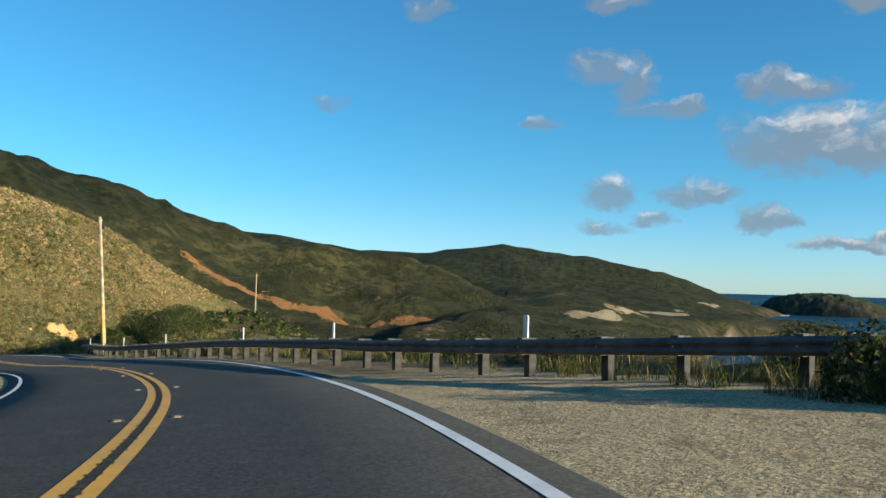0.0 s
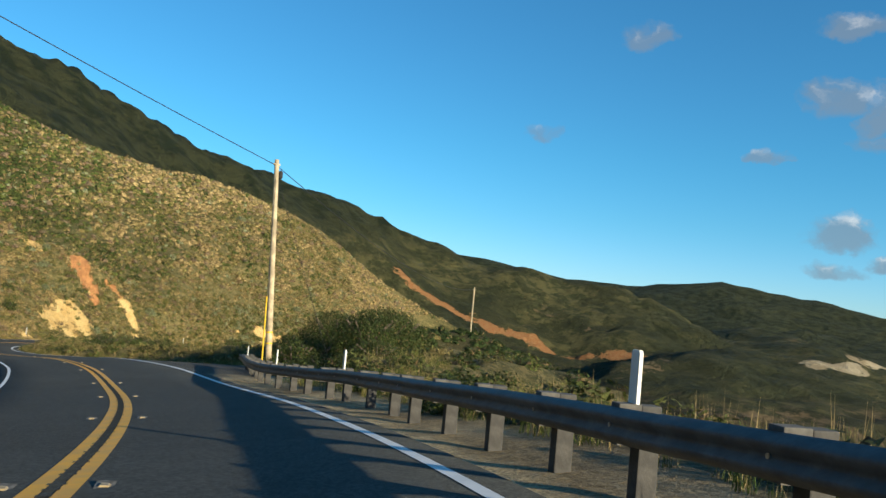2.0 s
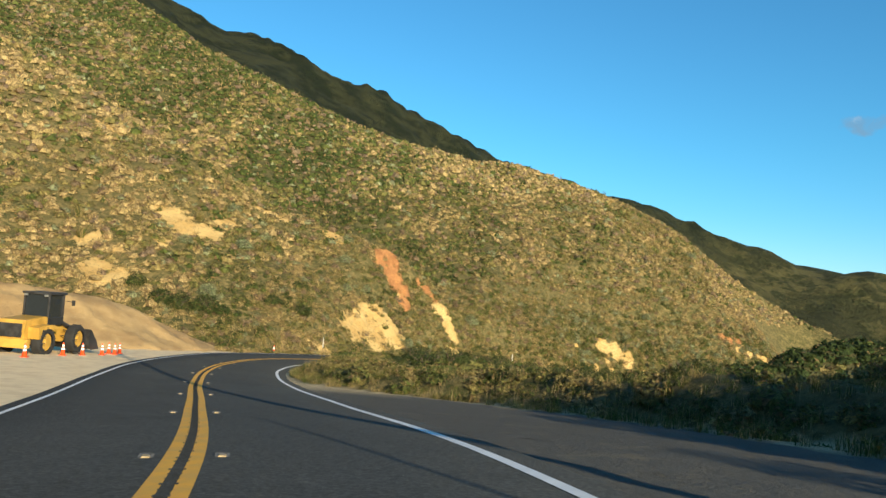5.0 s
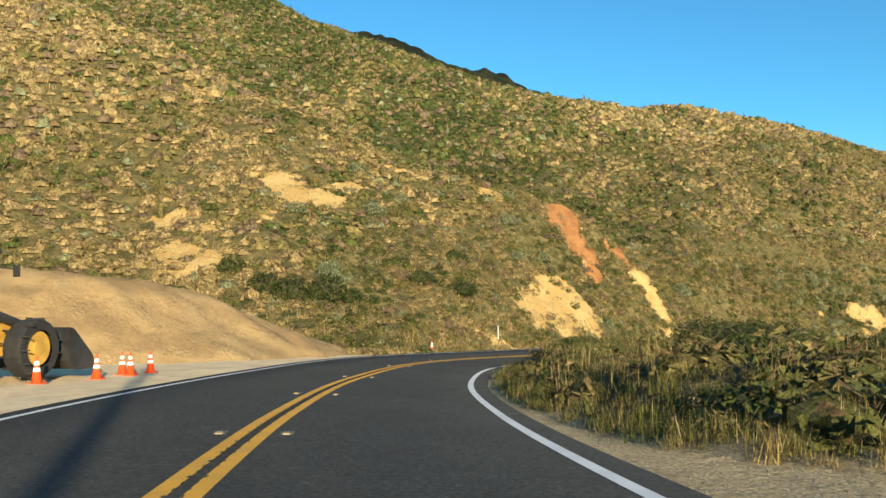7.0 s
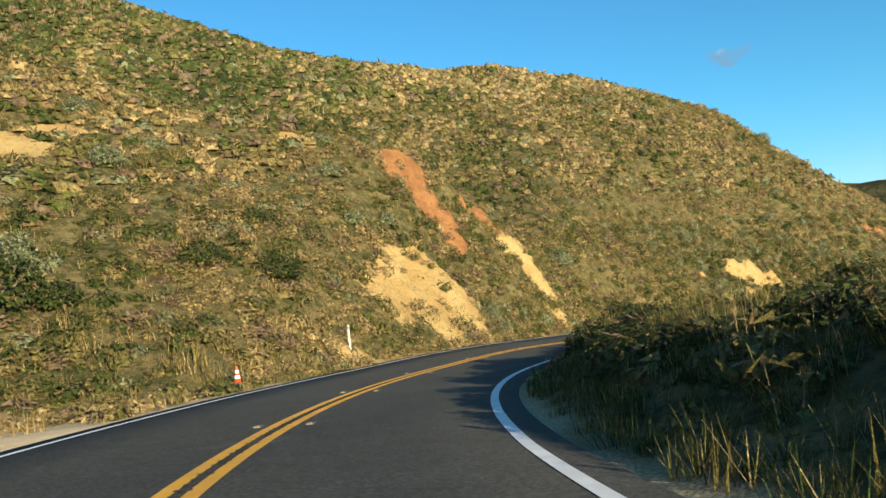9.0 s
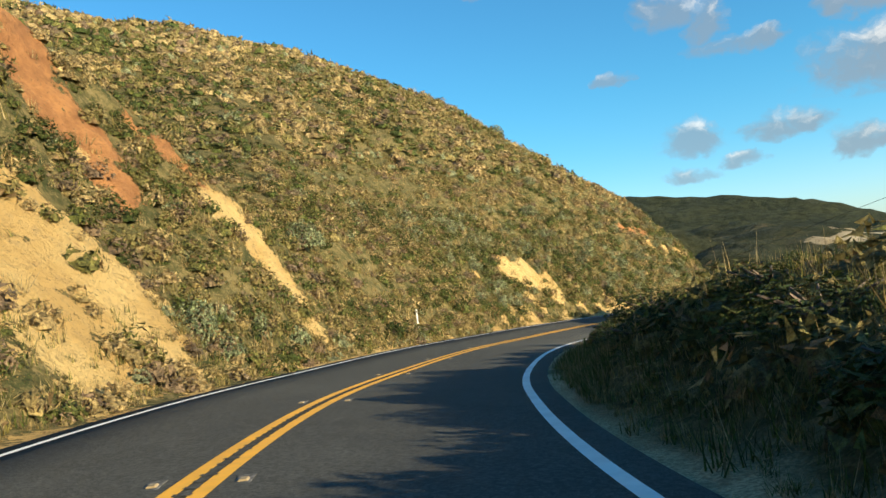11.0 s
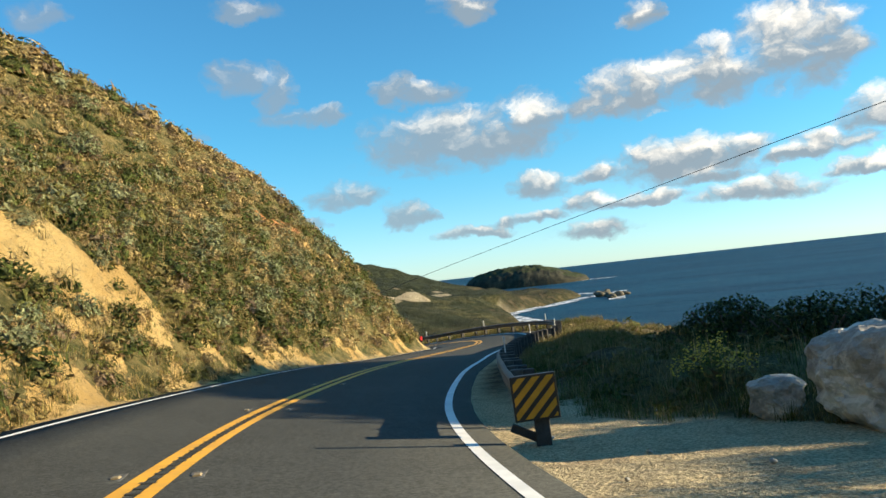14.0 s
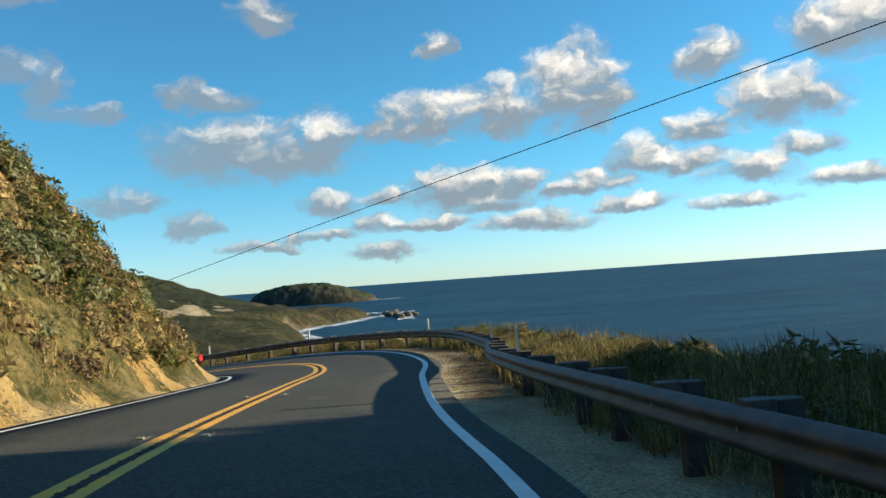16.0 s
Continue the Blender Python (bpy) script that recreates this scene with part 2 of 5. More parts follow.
MOUNTAIN = [(-300, 520, 266, .6), (-132, 572, 203, .65), (4, 586, 157, .7), (124, 646, 134, .65), (220, 700, 118, .6), (335, 745, 104, .5), (365, 735, 92, .5), (443, 665, 52, .5),
            (510, 620, 37, .45), (580, 550, 22, .4), (620, 495, -12, .4), (690, 410, -60, .4)]
RANGE = [(1000, 1900, 160, .3), (1187, 1745, 127, .3), (1262, 1693, 112, .3), (1496, 1500, 87, .22), (1631, 1361, 115, .25), (1748, 1218, 100, .3), (1818, 1118, 64, .3),
         (1910, 967, 15, .3), (1991, 804, -50, .26)]
WEST = [(-110, -140, 55, .75), (-105, -40, 50, .75), (-105, 30, 50, .75), (-110, 90, 60, .8)]
# the hump on the seaward side that carries the poles and shades the road
KNOLL = [(38, 51, -5.0, 1.0), (44, 53, -2.7, 1.0), (50, 53.5, -2.0, 1.0), (56, 53, -1.2, 1.0), (62, 55.5, .6, 1.0), (68, 56.5, 1.8, 1.0), (74, 56, 2.0, 1.0), (80, 54, 1.6, 1.0), (88, 51, -2, .9)]
SHORE = [(-200, -300), (-20, -150), (40, -80), (85, -10), (128, 60), (210, 112), (340, 156), (560, 222), (760, 278), (860, 338), (960, 380), (1100, 345), (1240, 322), (1315, 345), (1330, 430), (1450, 560), (1750, 660), (2030, 720), (2120, 860), (4900, 2000)]
FOOT = [(430, 330, -22, .2), (640, 420, -12, .2), (900, 640, 4, .16), (1150, 740, 6, .15), (1380, 760, -14, .16)]
CUTTING = [(322, 566), (490, 415)]
DUNES = [(640, 352, 46, 15), (765, 392, 44, 14), (1600, 735, 60, 25), (980, 470, 66, 22)]


def crest(x, y, pts, gap, soft):
    c = spline(pts, gap)
    out = np.full(x.shape, -1e9)
    for px, py, pz, ps in c:
        d = np.sqrt((x - px) ** 2 + (y - py) ** 2 + soft * soft) - soft
        out = np.maximum(out, pz - ps * d)
    return out


def shore_distance(x, y):
    best, sign = np.full(x.shape, 1e12), np.zeros(x.shape)
    for (ax, ay), (bx, by) in zip(SHORE[:-1], SHORE[1:]):
        ux, uy = bx - ax, by - ay
        L = ux * ux + uy * uy
        t = np.clip(((x - ax) * ux + (y - ay) * uy) / L, 0, 1)
        d = (x - ax - t * ux) ** 2 + (y - ay - t * uy) ** 2
        m = d < best
        best = np.where(m, d, best)
        sign = np.where(m, np.sign(ux * (y - ay) - uy * (x - ax)), sign)
    return np.sqrt(best) * sign


def by_y(table, idx):
    """A width that changes along the road, by the y of its middle line."""
    t = np.array(table, float)
    return np.interp(ROAD[idx, 1], t[:, 0], t[:, 1])


BENCH_L = [(-130, 2), (-45, 2.5), (-32, 8), (-22, 14), (20, 13), (34, 8), (44, 2.0), (60, 1.0), (85, 0.8), (93, 0.3), (130, 0.3)]
BENCH_R = [(-130, 9), (-97, 7.5), (-88, 5.5), (-78, 3.2), (-70, 2.2), (-44, 2.4), (-37, 7), (-28, 10), (-12, 10), (-2, 7), (5, .8), (12, .2), (68, .2), (72, .4), (75, .6), (77.4, 1.2), (78.6, 2.0), (80.3, 4.2), (81.4, 5.2), (82.9, 7.0), (84.0, 4.0), (85.2, 1.8), (93, 1.7), (97, 2.0), (130, 2.0)]
HOLD_R = [(-130, 5), (-75, 2), (-46, 4), (-36, 12), (0, 11), (12, 9), (60, 10), (70, 10), (80, 8), (85, 5.0), (95, 2.5), (130, 2.0)]
CUT_L = [(-130, 1.15), (40, 1.2), (56, 1.3), (62, 1.15), (68, 1.25), (74, 1.4), (80, 1.4), (86, 1.25), (91, 1.2), (94, 1.35), (130, 1.3)]
UPPER_L = [(-130, .92), (50, .92), (60, 1.15), (66, 1.5), (70, 1.7), (74, 1.5), (80, .92), (84, .92), (91, 1.03), (130, 1.1)]
BERM_R = [(-130, 0.2), (-50, 0.2), (-38, 1.0), (-25, 1.7), (-5, 1.1), (5, .6), (14, 0.65), (26, .9), (40, 1.25), (62, 1.35), (70, 1.1), (76, 0.7), (84, 0.3), (92, .35), (130, 0.2)]


RISE_R = [(-130, .06), (-50, .06), (-40, 0), (-30, -.03), (130, -.03)]


def height(x, y):
    shape = x.shape
    x, y = x.ravel(), y.ravel()
    far = np.hypot(x - 20, y) > 260
    hills = np.maximum(crest(x, y, SPUR, 3, 3), crest(x, y, WEST, 12, 5))
    b = np.maximum(crest(x, y, HILL, 4, 6), crest(x, y, NOSE, 2, 2))
    hills = np.maximum(hills, b)
    rest = np.maximum(np.maximum(crest(x, y, MOUNTAIN, 15, 12), crest(x, y, FOOT, 30, 20)), crest(x, y, RANGE, 40, 40))
    sd = shore_distance(x, y)
    coast = sd + 16 * rough(x, y, 75, 4, 50)
    rest = np.minimum(rest, SEA - 2 + np.clip(coast, -30, 1e9) * 1.1)
    plain = SEA - 2 + np.clip(coast, -30, 1e9) * 0.75
    plain = np.minimum(plain, SEA + 17 + np.maximum(sd - 20, 0) * 0.045)
    plain = np.minimum(plain, 20)
    near_bump = rough(x, y, 9, 4, 3) * 0.55 + rough(x, y, 34, 3, 9) * 1.0
    gully = (.28 - np.abs(rough(x, y, 130, 5, 31))) * 14 * smooth(np.hypot(x, y), 260, 700)
    far_bump = gully + rough(x, y, 160, 5, 21) * 11 * smooth(np.hypot(x, y), 200, 600) + rough(x, y, 45, 4, 5) * 4.0 * smooth(np.hypot(x, y), 150, 350)
    z = np.maximum(hills + near_bump * np.where(hills > plain, 1, 0), np.maximum(rest, plain) + far_bump * smooth(sd, 5, 200) + 5 * (rough(x, y, 38, 4, 57) - .2) * smooth(coast, 4, 40) * smooth(np.hypot(x, y), 200, 400))
    idx, lat = along(x, y)
    zc, bank = ROAD[idx, 2], ROAD[idx, 3]
    left, right = lat < 0, lat >= 0
    edge = np.where(left, W_L[idx] + 0.35, W_R[idx] + 0.5)
    d = np.maximum(np.abs(lat) - edge, 0)
    ze = zc - bank * np.clip(lat, -edge, edge) - 0.05
    bl, br = by_y(BENCH_L, idx), by_y(BENCH_R, idx)
    cut = by_y(CUT_L, idx)
    rag = rough(x, y, 2.2, 3, 40)
    # banks cut into the hill on the inland side
    lim = ze + 0.04 * d + cut * np.maximum(d - bl - 0.25 * rag, 0) - (cut - by_y(UPPER_L, idx)) * np.maximum(d - bl - 4.5 - rag, 0) * (d > bl)
    # open ground on the sea side
    berm = by_y(BERM_R, idx) * smooth(d, br, br + 3.2)
    hold = by_y(HOLD_R, idx)
    fall = ze + by_y(RISE_R, idx) * np.minimum(d, br) + berm - 0.22 * np.clip(d - br - hold, 0, 9) - 0.85 * np.maximum(d - br - hold - 9, 0)
    fall = fall + 0.35 * rag * smooth(d, br, br + 2)
    top_r = fall + 0.25 * np.maximum(d - br - 8, 0) * (ROAD[idx, 1] < -200)
    z2 = np.where(left, np.minimum(z, lim), np.maximum(np.minimum(z, top_r), fall))
    z2 = np.where(left, np.maximum(z2, ze - 0.6 * np.maximum(d - bl, 0)), z2)
    z2 = z2 + 0.03 * rough(x, y, 1.3, 2, 77) * smooth(d, 0.2, 1.0) + .26 * rough(x, y, 2.3, 2, 33) * smooth(d, bl + .4, bl + 2.5) * left
    w = 1 - smooth(np.abs(lat), 55, 90)
    w = np.where(far, 0, w)
    z = z * (1 - w) + np.minimum(z2, 1e9) * w
    z = np.where(right & ~far & (np.abs(lat) < 90), np.maximum(np.minimum(z, fall), np.maximum(z * 0 + SEA - 8, fall)) * w + z * (1 - w), z)
    z = np.maximum(z, crest(x, y, KNOLL, 2, 2) + .4 * rough(x, y, 6, 3, 88))
    return z.reshape(shape)


# ---------------------------------------------------------------- materials
def ground_material():
    m, N = material("hill_ground")
    pos = N.n("ShaderNodeNewGeometry").outputs["Position"]
    xyz = N.n("ShaderNodeSeparateXYZ")
    N.put(pos, xyz.inputs[0])
    px, py, pz = xyz.outputs
    big, mid, fine = N.noise(0.035, 3, .6, pos), N.noise(0.8, 6, .7, pos), N.noise(11.0, 4, .7, pos)
    scrub = N.mix(N.step(mid, .36, .64), (.055, .058, .021), (.20, .158, .066))
    scrub = N.mix(N.step(N.noise(3.1, 5, .75, pos), .52, .62, 0, .6), scrub, (.28, .215, .10))
    scrub = N.mix(N.step(N.noise(2.0, 6, .8, pos), .51, .58, 0, .85), scrub, (.036, .050, .016))
    scrub = N.mix(N.step(big, .45, .62, 0, .25), scrub, (.17, .135, .06))
    # patches of brush and bare ground that show on the far slopes
    away = N.step(N.vec("LENGTH", pos), 170.0, 260.0)
    brush = N.mix(N.step(N.noise(.075, 6, .72, pos), .45, .58), (.125, .118, .048), (.034, .046, .018))
    brush = N.mix(N.step(N.noise(.018, 5, .65, pos), .45, .56, 0, .75), brush, (.022, .032, .014))
    scrub = N.mix(N.math("MULTIPLY", away, .85), scrub, brush)
    soil = N.mix(N.step(N.noise(.35, 4, .6, pos), .4, .6), (.72, .515, .215), (.62, .41, .155))
    soil = N.mix(N.step(N.noise(2.2, 6, .75, pos), .50, .66, 0, .5), soil, (.42, .29, .14))
    soil = N.mix(N.step(N.noise(6.0, 5, .75, pos), .58, .66, 0, .8), soil, (.17, .13, .07))
    red = N.mix(N.step(mid, .35, .65), (.56, .27, .105), (.36, .165, .07))
    red = N.mix(N.step(N.noise(6.0, 5, .75, pos), .57, .66, 0, .7), red, (.17, .12, .06))
    gravel = N.mix(N.step(N.noise(22, 3, .7, pos), .38, .62), (.76, .61, .37), (.38, .30, .175))
    gravel = N.mix(N.step(N.noise(1.3, 5, .7, pos), .50, .66, 0, .5), gravel, (.24, .19, .12))
    dirt = N.mix(N.step(N.noise(1.2, 5, .7, pos), .4, .65), (.90, .70, .43), (.78, .58, .34))
    dirt = N.mix(N.step(N.noise(14, 4, .7, pos), .58, .68, 0, .6), dirt, (.78, .64, .44))
    ragged = N.math("MULTIPLY", N.math("SUBTRACT", N.noise(.022, 7, .68, pos), .5), 3.0)
    sand = None
    for cx, cy, ra, rb in DUNES:
        q = N.vec("LENGTH", N.vec("MULTIPLY", N.vec("SUBTRACT", pos, (cx, cy, 0)), (1 / ra, 1 / rb, 0)))
        q = N.step(N.math("SUBTRACT", N.math("ADD", 1.0, ragged), q), 0.0, .14)
        sand = q if sand is None else N.math("MAXIMUM", sand, q)
    (ax, ay), (bx, by) = CUTTING
    ux, uy = bx - ax, by - ay
    t = N.math("DIVIDE", N.math("ADD", N.math("MULTIPLY", N.math("SUBTRACT", px, ax), ux), N.math("MULTIPLY", N.math("SUBTRACT", py, ay), uy)), ux * ux + uy * uy, clamp=True)
    dx = N.math("SUBTRACT", N.math("SUBTRACT", px, ax), N.math("MULTIPLY", t, ux))
    dy = N.math("SUBTRACT", N.math("SUBTRACT", py, ay), N.math("MULTIPLY", t, uy))
    off = N.math("SQRT", N.math("ADD", N.math("MULTIPLY", dx, dx), N.math("MULTIPLY", dy, dy)))
    strip = N.step(N.math("SUBTRACT", N.math("ADD", 7.0, N.math("MULTIPLY", N.math("SUBTRACT", N.noise(.05, 6, .7, pos), .5), 46.0)), off), 0.0, 2.5)
    bald = N.math("MULTIPLY", N.step(N.noise(.012, 7, .7, pos), .585, .62), N.math("MULTIPLY", N.step(px, 190.0, 260.0), N.step(pz, -5.0, 15.0, 1.0, 0.0)))
    cliff = N.math("MULTIPLY", away, N.step(N.noise(.06, 6, .7, pos), .50, .58))
    tear = N.math("ADD", N.math("MULTIPLY", N.math("SUBTRACT", N.noise(1.0, 7, .72, pos), .5), 2.6), N.math("MULTIPLY", N.math("SUBTRACT", N.noise(5.0, 4, .7, pos), .5), 1.0))
    bare_soil = N.step(N.math("ADD", N.attr("soil"), tear), .44, .54)
    bare_red = N.step(N.math("ADD", N.attr("red"), tear), .44, .56)
    col = N.mix(bare_soil, scrub, soil)
    col = N.mix(N.math("MULTIPLY", bald, .75), col, (.30, .21, .115))
    col = N.mix(bare_red, col, red)
    col = N.mix(N.attr("gravel"), col, gravel)
    paved = N.mix(N.step(N.noise(60, 3, .7, pos), .38, .66), (.085, .084, .076), (.17, .165, .145))
    paved = N.mix(N.step(N.noise(.9, 6, .75, pos), .54, .66, 0, .45), paved, (.22, .19, .135))
    col = N.mix(N.attr("apron"), col, paved)
    col = N.mix(N.attr("litter"), col, N.mix(N.step(N.noise(7, 5, .75, pos), .42, .62), (.055, .040, .022), (.21, .152, .08)))
    col = N.mix(N.attr("dirt"), col, dirt)
    # dark brush colour; on the mountain, range and far hill it paints in shade
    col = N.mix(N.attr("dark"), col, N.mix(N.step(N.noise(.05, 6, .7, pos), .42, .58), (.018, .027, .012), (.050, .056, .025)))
    col = N.mix(strip, col, N.mix(N.step(mid, .4, .6), (.42, .17, .06), (.46, .26, .11)))
    col = N.mix(N.math("MULTIPLY", sand, N.step(N.noise(.09, 6, .7, pos), .34, .46)), col, N.mix(N.step(N.noise(.04, 5, .6, pos), .4, .6), (.56, .47, .31), (.42, .33, .20)))
    col = N.mix(N.attr("sand"), col, (.52, .44, .30))
    col = N.mix(N.math("MULTIPLY", N.attr("cliff"), N.math("ADD", .35, N.math("MULTIPLY", cliff, .5))), col, N.mix(N.step(N.noise(.03, 6, .7, pos), .45, .6), (.035, .030, .020), (.17, .125, .07)))
    relief = N.math("ADD", N.math("MULTIPLY", N.noise(3.0, 6, .75, pos), 1.1), N.math("MULTIPLY", fine, .25))
    relief = N.math("ADD", relief, N.math("MULTIPLY", N.math("MULTIPLY", away, N.noise(.05, 8, .75, pos)), 75.0))
    relief = N.math("ADD", relief, N.math("MULTIPLY", N.math("MULTIPLY", bare_soil, N.noise(1.3, 8, .78, pos)), 2.4))
    relief = N.math("MULTIPLY", relief, N.math("SUBTRACT", 1.0, N.math("MULTIPLY", N.attr("dirt"), .75)))
    N.surface(col, 0.95, N.bump(relief, 1.0, .22), spec=.15)
    return m


def simple(name, color, roughness=.6, metal=0.0, vary=.15, scale=3.0, bump=0.0, spec=.5, local=True):
    m, N = material(name)
    where = N.n("ShaderNodeTexCoord").outputs["Object"] if local else N.n("ShaderNodeNewGeometry").outputs["Position"]
    f, g = N.noise(scale, 4, .6, where), N.noise(scale * 9, 3, .6, where)
    dark = tuple(c * (1 - vary) for c in color)
    light = tuple(min(1, c * (1 + vary)) for c in color)
    col = N.mix(N.step(f, .35, .65), dark, light)
    col = N.mix(N.step(g, .45, .75, 0, vary), col, tuple(c * .6 for c in color))
    N.surface(col, N.step(f, .3, .7, max(.05, roughness - .08), min(1, roughness + .08)), N.bump(g, bump, .01) if bump else None, metal, spec)
    return m


def asphalt_material():
    m, N = material("asphalt")
    pos = N.n("ShaderNodeNewGeometry").outputs["Position"]
    fine, mid, big = N.noise(90, 3, .7, pos), N.noise(1.6, 6, .7, pos), N.noise(.16, 4, .6, pos)
    col = N.mix(N.step(fine, .38, .66), (.038, .039, .035), (.100, .102, .092))
    col = N.mix(N.step(mid, .42, .66, 0, .45), col, (.046, .047, .043))
    col = N.mix(N.step(big, .48, .62, 0, .35), col, (.085, .087, .078))
    col = N.mix(N.step(N.noise(.55, 6, .75, pos), .60, .70, 0, .35), col, (.15, .145, .125))
    grit = N.noise(17, 4, .75, pos)
    col = N.mix(N.step(grit, .40, .62), N.mix(1.0, col, (.72, .72, .72), "MULTIPLY"), N.mix(1.0, col, (1.3, 1.3, 1.28), "MULTIPLY"))
    col = N.mix(N.step(N.noise(38, 2, .6, pos), .66, .72, 0, .55), col, (.26, .25, .22))
    crack = N.n("ShaderNodeTexVoronoi", feature="DISTANCE_TO_EDGE")
    N.put(N.vec("ADD", N.vec("MULTIPLY", pos, (.16, .16, .16)), N.vec("MULTIPLY", N.noise(.9, 5, .7, pos, out="Color"), (.5, .5, 0))), crack.inputs["Vector"])
    seam = N.math("MULTIPLY", N.step(crack.outputs["Distance"], 0.0, .006, 1.0, 0.0), N.step(big, .40, .55, 1.0, 0.0))
    col = N.mix(N.math("MULTIPLY", seam, .7), col, (.010, .010, .010))
    N.surface(col, .9, N.bump(fine, .6, .008), spec=.22)
    return m


M_GROUND, M_ASPHALT = ground_material(), asphalt_material()
M_WHITE = simple("white_line_paint", (.78, .78, .75), .7, vary=.08, scale=2, local=False)
M_YELLOW = simple("yellow_line_paint", (.85, .42, .035), .6, vary=.10, scale=2, local=False)


def water_material():
    m, N = material("sea_water")
    pos = N.n("ShaderNodeNewGeometry").outputs["Position"]
    wave = N.math("ADD", N.noise(.06, 6, .65, N.vec("MULTIPLY", pos, (1.0, .40, 1))), N.math("MULTIPLY", N.noise(.35, 5, .65, pos), .5))
    body = N.mix(N.step(N.noise(.004, 4, .6, N.vec("MULTIPLY", pos, (1.0, .3, 1))), .38, .62), (.010, .056, .100), (.017, .084, .136))
    body = N.mix(N.step(N.noise(.03, 6, .7, N.vec("MULTIPLY", pos, (1.0, .30, 1))), .42, .66, 0, .7), body, (.005, .036, .068))
    caps = N.step(N.noise(.045, 7, .72, N.vec("MULTIPLY", pos, (1.0, .28, 1))), .665, .70)
    N.surface(N.mix(N.math("MULTIPLY", caps, .55), body, (.7, .75, .75)), .55, N.bump(wave, 1.0, 3.0), spec=.08)
    return m


M_WATER = water_material()

# ---------------------------------------------------------------- ground, sea


def mesh_from(name, verts, faces, mat=None, flat=False):
    me = bpy.data.meshes.new(name)
    verts, faces = np.asarray(verts, np.float32), np.asarray(faces, np.int32)
    n = faces.shape[1]
    me.vertices.add(len(verts))
    me.vertices.foreach_set("co", verts.ravel())
    me.loops.add(faces.size)
    me.loops.foreach_set("vertex_index", faces.ravel())
    me.polygons.add(len(faces))
    me.polygons.foreach_set("loop_start", np.arange(0, faces.size, n, dtype=np.int32))
    if not flat:
        me.polygons.foreach_set("use_smooth", np.ones(len(faces), bool))
    me.update(calc_edges=True)
    if mat:
        me.materials.append(mat)
    return me


def grid_faces(nx, ny):
    i = np.arange(nx * ny).reshape(ny, nx)
    return np.stack([i[:-1, :-1], i[:-1, 1:], i[1:, 1:], i[1:, :-1]], -1).reshape(-1, 4)


def spread(mid, step, limit, grow=1.042):
    """The given places, then ever wider steps out to the limit on both sides."""
    out, d, p = [], step, mid[-1]
    while p < limit:
        d *= grow
        p += d
        out.append(p)
    low, d, p = [], step, mid[0]
    while p > -limit:
        d *= 1.12
        p -= d
        low.append(p)
    return np.r_[low[::-1], mid, out]


def set_attr(me, name, values):
    me.attributes.new(name, "FLOAT", "POINT").data.foreach_set("value", np.asarray(values, np.float32))


# bare patches on the banks: x, y, z, radius; cream, then red earth
SPUR_SCARS = [(-15.9, 69.6, 10, 2.0), (-13.8, 68.2, 8.8, 1.35), (-15.3, 63.4, 6.8, .8), (-11.3, 68.3, 8.2, 1.4), (-9.7, 72.3, 10.3, 1.2), (-9.6, 67.6, 7.8, .85), (-17.9, 71, 11.1, .7), (-22.4, 62.2, 6.2, 1.5), (-20, 60.7, 5.5, 1.0),
              (-19, 55.4, 2.3, 1.6), (-20.8, 57.1, 3.4, 1.5), (4.8, 77.7, 10.5, 1.0), (3.6, 78.2, 11, .7), (-6, 79, 13.8, .5), (-4.8, 78.6, 13.3, .5), (-3.6, 78.7, 13, .5), (-2.4, 77.9, 12.4, .5), (-13.4, 55.9, 2.4, .5), (-29, 89, 22, 1.6)]
SAND_FACE = [(10.8, 70.1, .3, 1.2), (12.4, 69.6, -1.7, 1.4), (10.2, 66.2, -2.5, 1.1), (12.9, 68.6, -2.9, 1.0), (9.9, 67, -1.2, 1.2), (11.1, 66.2, -3.3, .8), (13.3, 68.4, -3.6, .6), (11.3, 69.3, -.8, 1.1), (8.3, 66.2, .2, 1.2), (7.2, 64.4, -.9, 1.1),
             (20.6, 80.3, 1.1, .8), (21.3, 80, .3, .7), (21.7, 79.3, -1.1, .7), (22.3, 79.1, -2, .6), (22.4, 77.3, -4.1, .55), (19.7, 79.8, 1.8, .55), (14.2, 76.4, 3, .5), (9.4, 69.0, 1.4, 1.0)]
BANK_SCARS = [(51.1, 96.1, -3.1, 1.1), (53.2, 95.9, -3.6, 1.3), (55.4, 96.1, -4.8, 1.2), (54.7, 94.9, -6, .7), (51, 94.1, -5.5, .6), (44.5, 90.5, -6.2, .45), (48.3, 92.1, -6.2, .5), (51.3, 93.3, -6.5, .6), (63.6, 96.2, -7.5, .6),
              (60.2, 95.2, -7.4, .5), (49.8, 96, -2.7, .6), (46.9, 92.2, -5.9, .45), (57.6, 95.2, -6.8, .5), (71.8, 97.7, -8.3, .5), (45.5, 94, -3, .4)]
NOSE_SCARS = [(79.2, 103.6, -2.6, .6), (81.6, 103.6, -3.3, .75), (83.2, 103.8, -4, .7), (84.3, 103.7, -4.3, .8), (85.5, 102.8, -5.5, .7), (82, 99.2, -8.9, .55), (80.5, 98.6, -9.2, .5)]
